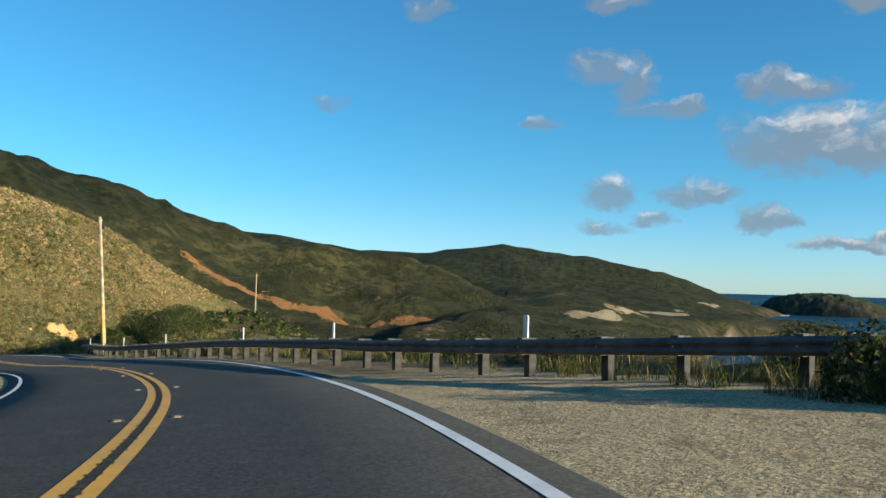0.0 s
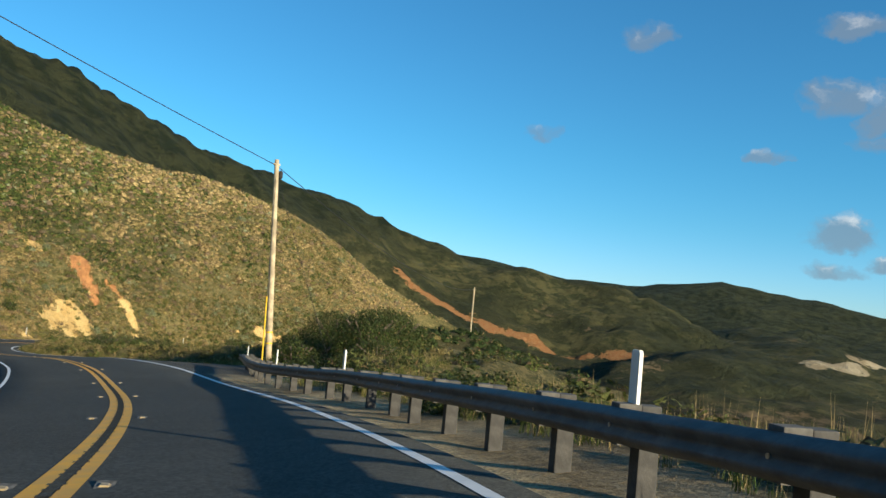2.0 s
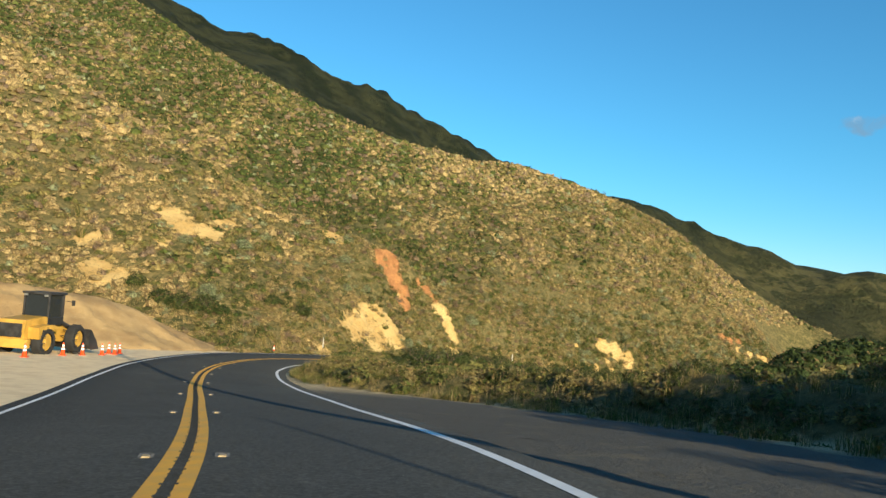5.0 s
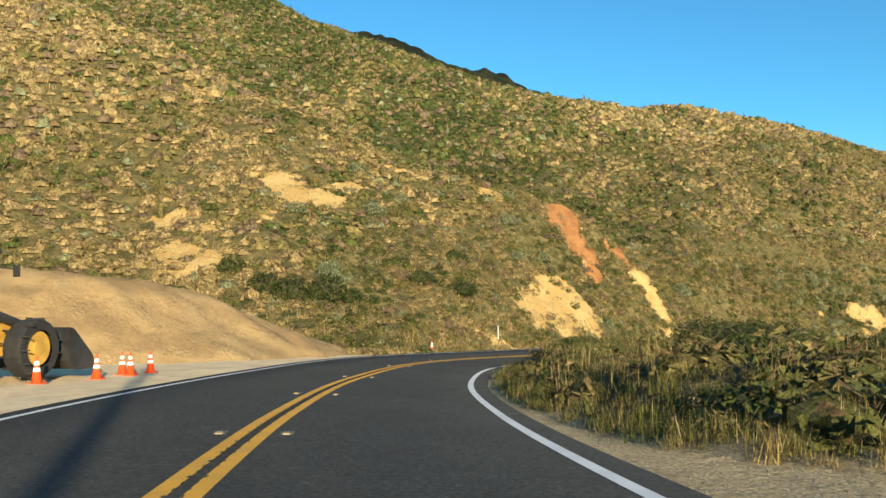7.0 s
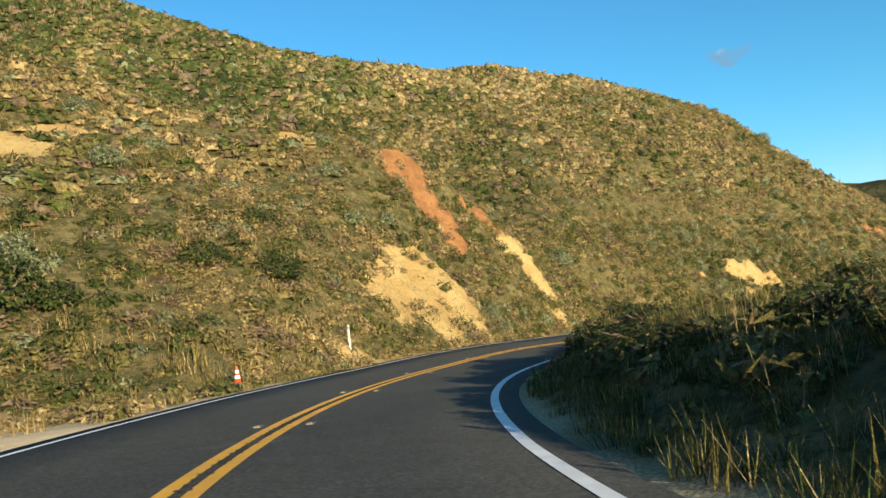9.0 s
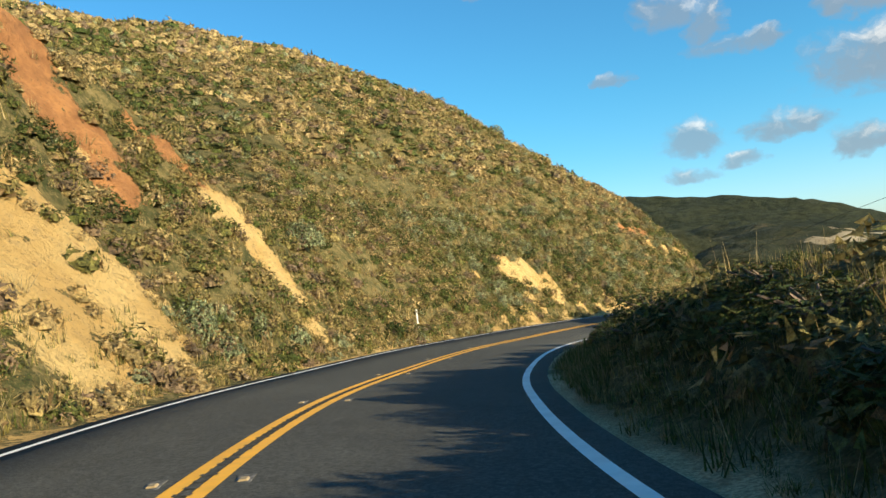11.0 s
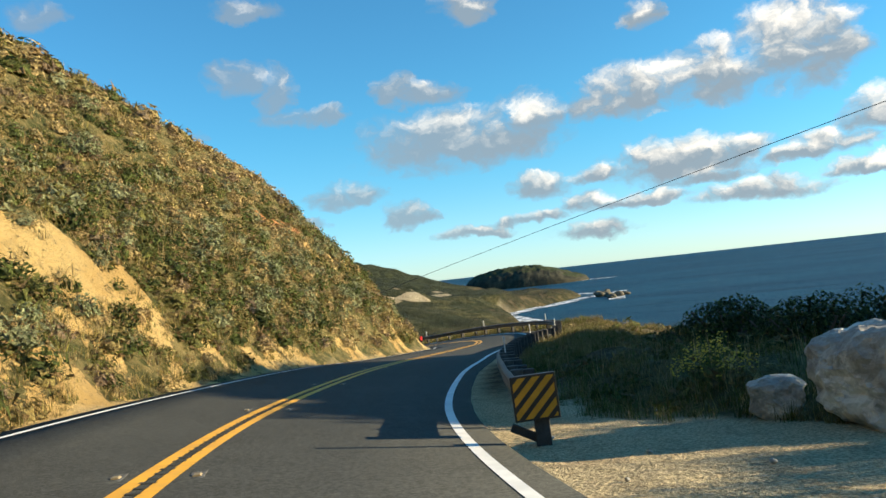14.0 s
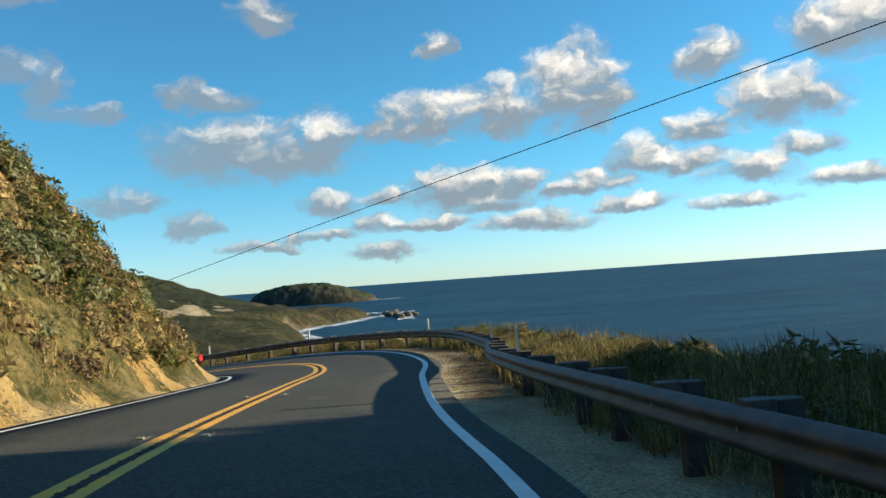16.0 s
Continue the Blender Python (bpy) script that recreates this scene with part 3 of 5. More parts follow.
RED_SCARS = [(11.2, 77.4, 8.3, 1.5), (12.5, 78.3, 7.3, 1.2), (13.2, 77.5, 5.2, 1.3), (14.6, 77.5, 4.3, 1.0), (14.6, 76.1, 2.3, .9), (17, 80.5, 5.1, .7), (18, 80.8, 4.4, .7), (19.2, 80.8, 3.1, .65), (13.1, 78.9, 7.9, .95), (12.6, 79, 8.7, .95),
             (76.9, 105.5, -.4, .65), (78.2, 105.0, -1.1, .8), (80.1, 105.2, -1.2, .75), (85.3, 102.4, -6.1, .4)]
SCARS = [(*q, False) for q in [(x, y, z, r * 1.25) for x, y, z, r in SPUR_SCARS] + [(x, y, z, r * 1.5) for x, y, z, r in SAND_FACE] + BANK_SCARS + NOSE_SCARS] + [(*q, True) for q in RED_SCARS]


def ground_masks(x, y, z):
    idx, lat = along(x, y)
    near = np.hypot(x - 20, y) < 400
    d = np.abs(lat) - np.where(lat < 0, W_L[idx] + .35, W_R[idx] + .5)
    rag = rough(x, y, 3.0, 4, 60)
    soil, red = np.zeros(len(x)), np.zeros(len(x))
    for sx, sy, sz, r, isred in SCARS:
        q = np.sqrt((x - sx) ** 2 + (y - sy) ** 2 + ((z - sz) / 1.5) ** 2) / (r * 1.12)
        k = np.clip(1.5 + .25 * rag - q, 0, 1)
        soil = np.maximum(soil, k)
        if isred:
            red = np.maximum(red, k)
    bl, br = by_y(BENCH_L, idx), by_y(BENCH_R, idx)
    ry = ROAD[idx, 1]
    bank = near * (lat < 0) * (ry > 52) * smooth(.35 + 1.1 * rag - (d - bl), 0, .6)
    soil = np.maximum(soil, bank * .7)
    gravel = near * (lat > 0) * smooth(br + .5 + .6 * rag - d, 0, .8)
    # a paved apron beside the lane, with a broken edge of grit
    litter = near * (lat > 0) * smooth(d, .05, .5) * np.maximum(smooth(ry, 86, 89), .7 * smooth(ry, -86, -78) * smooth(-ry, 42, 46)) * np.clip(.95 + rag, 0, 1)
    apron = near * (lat > 0) * smooth(ry, -43, -39) * smooth(-ry, -4, 4) * smooth(br - 1.0 + 1.6 * rough(x, y, 5, 3, 63) - d, 0, .8)
    gravel = np.maximum(gravel, near * (lat < 0) * smooth(np.where(ry > 48, .30, 1.0) + .3 * rag - d, 0, .4))
    dirt = near * (lat < 0) * (ry > -45) * smooth(-ry, -44, -34) * smooth(bl + 1.0 + rag - d, 0, 1.5)
    beach = smooth(-z, -SEA - 3, -SEA - 1) * (x > 700) * smooth(rough(x, y, 160, 2, 72), -.2, .3)
    # the hill behind the spur gets less sun: that shade is painted as darker ground
    far_side_shade = .5 * smooth(crest(x, y, HILL, 12, 6) - crest(x, y, SPUR, 8, 3), -.5, 1.5) * smooth(y, 88, 98) * smooth(-x, -62, 0) * (y < 380)
    # mountain top and far range: their shade under cloud, put into the ground colour
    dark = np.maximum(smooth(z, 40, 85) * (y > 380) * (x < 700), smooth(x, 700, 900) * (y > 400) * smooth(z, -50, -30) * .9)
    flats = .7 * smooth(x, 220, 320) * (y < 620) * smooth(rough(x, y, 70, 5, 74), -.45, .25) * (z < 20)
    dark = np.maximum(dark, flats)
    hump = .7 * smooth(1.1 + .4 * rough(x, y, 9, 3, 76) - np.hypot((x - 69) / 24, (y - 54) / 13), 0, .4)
    dark = np.maximum(dark, np.maximum(far_side_shade, hump))
    cliff = (np.hypot(x, y) > 180) * smooth(z, SEA + 1, SEA + 4) * smooth(-z, -SEA - 26, -SEA - 16) * (x > 100)
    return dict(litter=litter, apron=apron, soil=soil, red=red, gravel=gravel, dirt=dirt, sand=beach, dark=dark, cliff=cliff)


gx = spread(np.r_[np.arange(-62, -26, .9), np.arange(-26, 94, .6), np.arange(94, 132, .9)], .85, 4700)
gy = spread(np.r_[np.arange(-125, 40, .9), np.arange(40, 112, .55), np.arange(112, 176, .9)], .85, 4700)
GX, GY = np.meshgrid(gx, gy)
GZ = height(GX, GY)
me = mesh_from("ground", np.stack([GX, GY, GZ], -1).reshape(-1, 3), grid_faces(len(gx), len(gy)), M_GROUND)
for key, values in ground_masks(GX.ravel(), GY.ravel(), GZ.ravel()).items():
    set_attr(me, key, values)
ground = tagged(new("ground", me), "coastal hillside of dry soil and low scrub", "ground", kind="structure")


def ground_z(x, y):
    """Height of the ground sheet by its own grid."""
    x, y = np.asarray(x, float), np.asarray(y, float)
    i, j = np.clip(np.searchsorted(gx, x) - 1, 0, len(gx) - 2), np.clip(np.searchsorted(gy, y) - 1, 0, len(gy) - 2)
    u, v = (x - gx[i]) / (gx[i + 1] - gx[i]), (y - gy[j]) / (gy[j + 1] - gy[j])
    return (GZ[j, i] * (1 - u) + GZ[j, i + 1] * u) * (1 - v) + (GZ[j + 1, i] * (1 - u) + GZ[j + 1, i + 1] * u) * v


rings = np.r_[0, np.geomspace(30, 4900, 70)]
ang = np.linspace(0, 2 * np.pi, 97)
RR, AA = np.meshgrid(rings, ang)
sea = tagged(new("water", mesh_from("water", np.stack([RR * np.cos(AA), RR * np.sin(AA), SEA + 36 * (RR / 4900) ** 2], -1).reshape(-1, 3), grid_faces(len(rings), len(ang)), M_WATER)),
             "deep blue ocean with small waves", "sea", kind="structure")


# ---------------------------------------------------------------- road
def ribbon(name, lats, up, mat, s0=None, s1=None, every=1, base=None):
    """A strip along the road; each offset counts from the middle line, or from an edge of it: "L" or "R"."""
    lo = 0 if s0 is None else int(np.searchsorted(R_S, s0))
    hi = len(ROAD) if s1 is None else int(np.searchsorted(R_S, s1))
    k = np.arange(lo, hi, every)
    up = np.broadcast_to(np.asarray(up, float), (len(lats),))
    edge = {"L": -W_L[k], "C": 0 * W_L[k], "R": W_R[k]}
    lats = np.stack([edge[b] + v for b, v in zip(base or "C" * len(lats), lats)], 1)
    x = ROAD[k, 0][:, None] + R_N[k, 0][:, None] * lats
    y = ROAD[k, 1][:, None] + R_N[k, 1][:, None] * lats
    z = ROAD[k, 2][:, None] - ROAD[k, 3][:, None] * lats + up
    return mesh_from(name, np.stack([x, y, z], -1).reshape(-1, 3), grid_faces(lats.shape[1], len(k))[:, ::-1], mat)


road = tagged(new("road", ribbon("road", [-.45, -.35, -2, 0, 2, .45, .6], [-.14, 0, 0, 0, 0, 0, -.14], M_ASPHALT, base="LLCCCRR")),
              "dark grey asphalt two-lane coast road", "road", kind="structure")
for nm, a, b, side, mat, text in (("edge_line", -.055, .055, "L", M_WHITE, "white painted line along the road edge"),
                                  ("edge_line", -.08, .08, "R", M_WHITE, "white painted line along the road edge"),
                                  ("centre_line", -.225, -.06, "C", M_YELLOW, "yellow painted double centre line"), ("centre_line", .06, .225, "C", M_YELLOW, "yellow painted double centre line")):
    tagged(new(nm, ribbon(nm, [a, b], .006, mat, base=side * 2)), text, "road marking", kind="structure")


def notches():
    """Short dark grooves milled across the middle of the double line."""
    verts, faces = [], []
    for k, s in enumerate(np.arange(30, R_S[-1] - 4, .30)):
        w = .075 + .012 * math.sin(k * 2.3)
        base = len(verts)
        for ds, l in ((0, -w), (0, w), (.10, w), (.10, -w)):
            verts.append(tuple(at_road_smooth(s + ds, l, .009)))
        faces.append((base, base + 1, base + 2, base + 3))
    return mesh_from("rumble_strip", verts, faces, M_ASPHALT)


def at_road_smooth(s, lat, up):
    x, y, z, b = (float(np.interp(s, R_S, ROAD[:, k])) for k in range(4))
    nx, ny = float(np.interp(s, R_S, R_N[:, 0])), float(np.interp(s, R_S, R_N[:, 1]))
    return x + nx * lat, y + ny * lat, z - b * lat + up


tagged(new("rumble_strip", notches()), "milled rumble grooves between the yellow lines", "road marking", kind="structure")


# ---------------------------------------------------------------- building helpers
def part(name, bm, mat, parent=None, label="", smooth_shade=False):
    me = bm if isinstance(bm, bpy.types.Mesh) else bpy.data.meshes.new(name)
    if me is not bm:
        bm.to_mesh(me)
        bm.free()
        if smooth_shade:
            me.polygons.foreach_set("use_smooth", [True] * len(me.polygons))
    if mat and not me.materials:
        me.materials.append(mat)
    ob = new(name, me)
    if parent:
        ob.parent = parent
    return tagged(ob, label)


def thing(name, where, label, category, group="", turn=0.0):
    ob = new(name)
    ob.empty_display_size = .2
    ob.matrix_world = Matrix.Translation(where) @ Euler((0, 0, turn)).to_matrix().to_4x4()
    return tagged(ob, label, category, group)


def box(bm, size, at=(0, 0, 0), bevel=0.0, turn=None):
    m = Matrix.Translation(at) @ (turn.to_4x4() if turn else Matrix.Identity(4)) @ Matrix.Diagonal((*size, 1))
    made = bmesh.ops.create_cube(bm, size=1, matrix=m)["verts"]
    if bevel:
        edges = list({e for v in made for e in v.link_edges})
        bmesh.ops.bevel(bm, geom=edges, offset=bevel, segments=2, affect="EDGES", profile=.6)
    return bm


def tube(bm, points, radii, sides=8, caps=True):
    """A round bar along points."""
    rings = []
    for i, p in enumerate(points):
        p = Vector(p)
        a = Vector(points[max(i - 1, 0)])
        b = Vector(points[min(i + 1, len(points) - 1)])
        d = (b - a).normalized()
        side = d.orthogonal().normalized()
        up = d.cross(side)
        r = radii[i] if isinstance(radii, (list, tuple)) else radii
        rings.append([bm.verts.new(p + (side * math.cos(2 * math.pi * k / sides) + up * math.sin(2 * math.pi * k / sides)) * r) for k in range(sides)])
    for a, b in zip(rings[:-1], rings[1:]):
        for k in range(sides):
            bm.faces.new((a[k], a[(k + 1) % sides], b[(k + 1) % sides], b[k]))
    if caps:
        bm.faces.new(rings[0][::-1])
        bm.faces.new(rings[-1])
    return bm


def plate(bm, outline, depth, m=None):
    """A flat outline in x and z given thickness along y."""
    a = [bm.verts.new((x, -depth / 2, z)) for x, z in outline]
    b = [bm.verts.new((x, depth / 2, z)) for x, z in outline]
    bm.faces.new(a)
    bm.faces.new(b[::-1])
    for i in range(len(a)):
        j = (i + 1) % len(a)
        bm.faces.new((a[j], a[i], b[i], b[j]))
    if m:
        bmesh.ops.transform(bm, matrix=m, verts=a + b)
    return bm


M_STEEL = simple("weathered_dark_steel", (.115, .11, .105), .6, .35, .35, 2.5, .2)
M_POST = simple("grey_weathered_timber", (.105, .10, .09), .9, 0, .35, 4, .4)
M_POSTDARK = simple("dark_treated_timber", (.062, .060, .056), .9, 0, .35, 4, .4)
M_MARK = simple("white_plastic", (.80, .79, .74), .5, 0, .06, 3)
M_BOLT = simple("galvanised_bolt", (.45, .45, .43), .4, .8, .1, 10)
M_POLE = simple("pale_weathered_pole_wood", (.42, .34, .22), .9, 0, .3, 2.0, .4)
M_CABLE = simple("black_cable", (.015, .015, .016), .6, 0, .1)
M_YGUARD = simple("yellow_plastic_guard", (.75, .45, .02), .5, 0, .08)
M_BLACK = simple("black_rubber", (.018, .018, .018), .85, 0, .3, 6, .3)
M_ORANGE = simple("orange_cone_plastic", (.80, .09, .02), .5, 0, .1, 5)
M_BAND = simple("white_reflective_band", (.85, .85, .82), .35, 0, .05, 5)
M_LOADER = simple("construction_yellow_paint", (.46, .27, .05), .45, 0, .18, 1.2)
M_LOADGREY = simple("dark_machine_steel", (.05, .05, .05), .5, .5, .3, 2)
M_GLASS = simple("dark_tinted_cab_glass", (.02, .025, .03), .08, 0, .05)
M_SIGNY = simple("amber_reflective_sheet", (.62, .30, .02), .45, 0, .08, 5)
M_SIGNK = simple("black_sign_sheet", (.02, .02, .02), .5, 0, .1, 5)
M_FLOWER = simple("yellow_petals", (.75, .56, .06), .6, 0, .2, 9)
M_FLOWER_STEM = simple("green_flower_stem", (.12, .15, .04), .7, 0, .3, 9)
M_TAIL = simple("red_tail_lamp", (.55, .02, .02), .3, 0, .1)
M_CAR = simple("dark_red_car_paint", (.035, .012, .014), .25, .3, .08)
M_PLATE = simple("pale_plate", (.6, .6, .58), .5)


def rock_material(name, light, dark):
    m, N = material(name)
    where = N.n("ShaderNodeTexCoord").outputs["Object"]
    a, b, c = N.noise(1.1, 5, .65, where), N.noise(5, 5, .7, where), N.noise(.4, 2, .5, where)
    col = N.mix(N.step(a, .42, .60), dark, light)
    col = N.mix(N.step(b, .50, .72, 0, .6), col, tuple(k * .45 for k in dark))
    N.surface(col, .9, N.bump(N.math("ADD", a, N.math("MULTIPLY", b, .5)), .8, .12), spec=.3)
    return m


M_ROCK = rock_material("pale_limestone", (.74, .70, .60), (.36, .335, .29))
M_CRAG = rock_material("dark_coast_rock", (.16, .14, .10), (.07, .065, .05))


def spoil_material():
    m, N = material("loose_tan_dirt")
    pos = N.n("ShaderNodeNewGeometry").outputs["Position"]
    a, b, c = N.noise(.5, 5, .6, pos), N.noise(5, 4, .7, pos), N.noise(22, 3, .7, pos)
    col = N.mix(N.step(a, .4, .62), (.44, .305, .145), (.33, .22, .105))
    col = N.mix(N.step(c, .62, .74, 0, .8), col, (.62, .54, .40))
    col = N.mix(N.step(b, .55, .75, 0, .4), col, (.28, .19, .10))
    N.surface(col, .95, N.bump(N.math("ADD", b, N.math("MULTIPLY", c, .4)), 1.0, .16), spec=.2)
    return m


M_SPOIL = spoil_material()


def leaf_material(name, tones, dry=(.22, .15, .07), dry_part=.12):
    """Leaves whose clump tint runs through the tones."""
    m, N = material(name)
    t = N.attr("tint")
    ramp = N.n("ShaderNodeValToRGB")
    while len(ramp.color_ramp.elements) < len(tones):
        ramp.color_ramp.elements.new(.5)
    for i, (e, c) in enumerate(zip(ramp.color_ramp.elements, tones)):
        e.position, e.color = i / (len(tones) - 1), (*c, 1)
    N.put(t, ramp.inputs[0])
    isl = N.n("ShaderNodeNewGeometry").outputs["Random Per Island"]
    col = N.mix(1.0, ramp.outputs[0], N.mix(isl, (.55, .55, .55), (1.5, 1.45, 1.35)), "MULTIPLY")
    col = N.mix(N.step(isl, 1 - dry_part, 1 - dry_part + .01), col, dry)
    pos = N.n("ShaderNodeNewGeometry").outputs["Position"]
    grain = N.noise(7.0, 5, .8, pos)
    col = N.mix(1.0, col, N.mix(N.step(grain, .40, .60), (.58, .58, .58), (1.45, 1.42, 1.36)), "MULTIPLY")
    b = N.surface(col, .7, N.bump(N.noise(11.0, 4, .8, pos), 1.0, .12), spec=.25)
    tr = N.n("ShaderNodeBsdfTranslucent")
    N.t.links.new(col, tr.inputs[0])
    mix = N.n("ShaderNodeMixShader")
    mix.inputs[0].default_value = .22
    N.t.links.new(b.outputs[0], mix.inputs[1])
    N.t.links.new(tr.outputs[0], mix.inputs[2])
    out = next(k for k in N.t.nodes if k.type == "OUTPUT_MATERIAL")
    N.t.links.new(mix.outputs[0], out.inputs[0])
    return m


M_SCRUB = leaf_material("coastal_scrub_leaves", [(.050, .072, .018), (.090, .118, .030), (.165, .160, .052), (.28, .23, .095), (.40, .31, .15), (.20, .145, .10), (.23, .255, .145)])
M_GRASS = leaf_material("grass_blades", [(.06, .10, .02), (.12, .15, .03), (.24, .21, .065), (.38, .29, .125), (.46, .36, .18)], dry=(.42, .33, .17), dry_part=.2)
M_SHRUB = leaf_material("dense_shrub_leaves", [(.026, .046, .012), (.050, .076, .019), (.095, .122, .034)], dry_part=.04)
M_SAGE = leaf_material("grey_green_sage_leaves", [(.14, .185, .095), (.21, .25, .14), (.29, .325, .19)], dry_part=.05)
M_STEM = simple("grey_woody_stems", (.16, .12, .09), .9, 0, .3, 5)


# ---------------------------------------------------------------- plants
RNG = np.random.default_rng(7)


def leaves(n, size, long, flat, hollow=.55, lumps=5):
    """n small pointed leaves on a lumpy half ball of radius 1, three vertices each."""
    d = RNG.normal(size=(n, 3))
    d[:, 2] = np.abs(d[:, 2]) - .12
    d /= np.linalg.norm(d, axis=1)[:, None]
    c = RNG.normal(size=(lumps, 3))
    c[:, 2] = np.abs(c[:, 2])
    c /= np.linalg.norm(c, axis=1)[:, None]
    bulge = np.max(d @ c.T, axis=1)
    r = (.62 + .38 * bulge**3) * (hollow + (1 - hollow) * RNG.random(n) ** .5)
    p = d * r[:, None] * np.array([1, 1, flat])
    nrm = d * .9 + RNG.normal(size=(n, 3)) * .55 + np.array([0, 0, .25])
    nrm /= np.linalg.norm(nrm, axis=1)[:, None]
    a = np.cross(nrm, RNG.normal(size=(n, 3)))
    a /= np.linalg.norm(a, axis=1)[:, None]
    b = np.cross(nrm, a)
    s = size * (.6 + .8 * RNG.random(n))[:, None]
    return np.stack([p - a * s * long * .6 - b * s * .5, p - a * s * long * .6 + b * s * .5, p + a * s * long * 1.2], 1)


def dome(sides, rows, n, size, long, core=1.0):
    """A low lumpy cushion of foliage with n loose leaves standing out of it, three vertices each."""
    ring = []
    for k in range(rows):
        up = k / rows * 1.45 - .12
        w = 2 * np.pi * (np.arange(sides) + .5 * (k % 2)) / sides
        r = (.74 + .34 * RNG.random(sides)) * (1 - .12 * k / rows)
        ring.append(np.stack([r * np.cos(up) * np.cos(w), r * np.cos(up) * np.sin(w), r * np.sin(up)], 1))
    top = np.array([RNG.normal() * .15, RNG.normal() * .15, .72 + .25 * RNG.random()])
    out = []
    for a, b in zip(ring[:-1], ring[1:]):
        a2, b2 = np.roll(a, -1, 0), np.roll(b, -1, 0)
        out += [np.stack([a, a2, b], 1), np.stack([a2, b2, b], 1)]
    out.append(np.stack([ring[-1], np.roll(ring[-1], -1, 0), np.broadcast_to(top, ring[-1].shape)], 1))
    return np.concatenate([q * core for q in out] + [leaves(n, size, long, 1.0, core * .9, 5) * 1.12])


def blades(n, high, wide, lean, spread_r=.5):
    """n tapering grass blades from the ground, three vertices each."""
    ang, r = RNG.random(n) * 6.283, spread_r * RNG.random(n) ** .5
    base = np.stack([r * np.cos(ang), r * np.sin(ang), np.full(n, -.05)], 1)
    out = RNG.random(n) * 6.283
    ln = lean * RNG.random(n)
    h = high * (.45 + .55 * RNG.random(n))
    tip = base + np.stack([np.cos(out) * ln * h, np.sin(out) * ln * h, h], 1)
    w = np.stack([-np.sin(out), np.cos(out), 0 * out], 1) * wide
    return np.stack([base - w * .5, base + w * .5, tip], 1)


def scatter(name, places, templates, mat, label, category, parent=None):
    """One mesh of many plants: places of x, y, z, radius, height factor, tint and template."""
    out, tints = [], []
    for x, y, z, r, hf, tint, k in places:
        q = templates[int(k) % len(templates)]
        a = RNG.random() * 6.283
        ca, sa = math.cos(a), math.sin(a)
        v = q.reshape(-1, 3)
        w = np.empty_like(v)
        w[:, 0], w[:, 1], w[:, 2] = (v[:, 0] * ca - v[:, 1] * sa) * r + x, (v[:, 0] * sa + v[:, 1] * ca) * r + y, v[:, 2] * r * hf + z
        out.append(w)
        tints.append(np.full(len(v), tint))
    v = np.concatenate(out)
    me = mesh_from(name, v, np.arange(len(v)).reshape(-1, 3), mat, flat=True)
    set_attr(me, "tint", np.concatenate(tints))
    ob = new(name, me)
    if parent:
        ob.parent = parent
        return ob
    return tagged(ob, label, category, kind="stuff")


def masks_at(x, y):
    z = ground_z(x, y)
    return z, ground_masks(x, y, z)


SCRUB_FAR = [dome(6, 2, 6, .30, 1.4) for _ in range(16)]
SCRUB_T = [dome(7, 2, 27, .21, 1.5, .85) for _ in range(16)]
SCRUB_FINE = [dome(6, 2, 80, .15, 1.25, .66) for _ in range(18)]
BRUSH_T = [dome(7, 2, 155, .105, 1.2, .6) for _ in range(12)]
TUFT_FAR = [blades(7, 1.0, .16, .8) for _ in range(10)]
TUFT_HILL = [blades(15, 1.0, .065, .9) for _ in range(8)]
TUFT_T = [blades(28, 1.0, .040, .9) for _ in range(8)]
STALK_T = [blades(9, 1.0, .022, .25, .45) for _ in range(6)]


def sown(n, x0, x1, y0, y1, keep):
    x, y = RNG.uniform(x0, x1, n), RNG.uniform(y0, y1, n)
    return kept(x, y, keep)


def kept(x, y, keep):
    idx, lat = along(x, y)
    z, m = masks_at(x, y)
    ok = RNG.random(len(x)) < keep(x, y, z, idx, lat, m)
    return x[ok], y[ok], z[ok], idx[ok], lat[ok]


def sown_road(n, s0, s1, l0, l1, keep):
    """Places strewn along the road between two offsets from its middle line."""
    i = np.searchsorted(R_S, RNG.uniform(s0, s1, n)).clip(0, len(R_S) - 1)
    l = RNG.uniform(l0, l1, n)
    j = RNG.uniform(-.25, .25, n)
    return kept(ROAD[i, 0] + R_N[i, 0] * l + R_T[i, 0] * j, ROAD[i, 1] + R_N[i, 1] * l + R_T[i, 1] * j, keep)


def bare(m):
    return np.clip(np.maximum.reduce([smooth(m["soil"], .42, .8), m["gravel"], m["dirt"], m["sand"]]), 0, 1)


def left_edge(idx, lat):
    return -lat - W_L[idx] - .35


def behind_spur(x, y):
    """1 on the greener hill behind the spur, where weaker sunlight goes into the tint; 0 on the spur and the road bank.
    """
    return smooth(crest(x, y, HILL, 4, 6) - crest(x, y, SPUR, 3, 3), -.5, 1.5) * smooth(y, 84, 96) * smooth(-x, -62, 0)


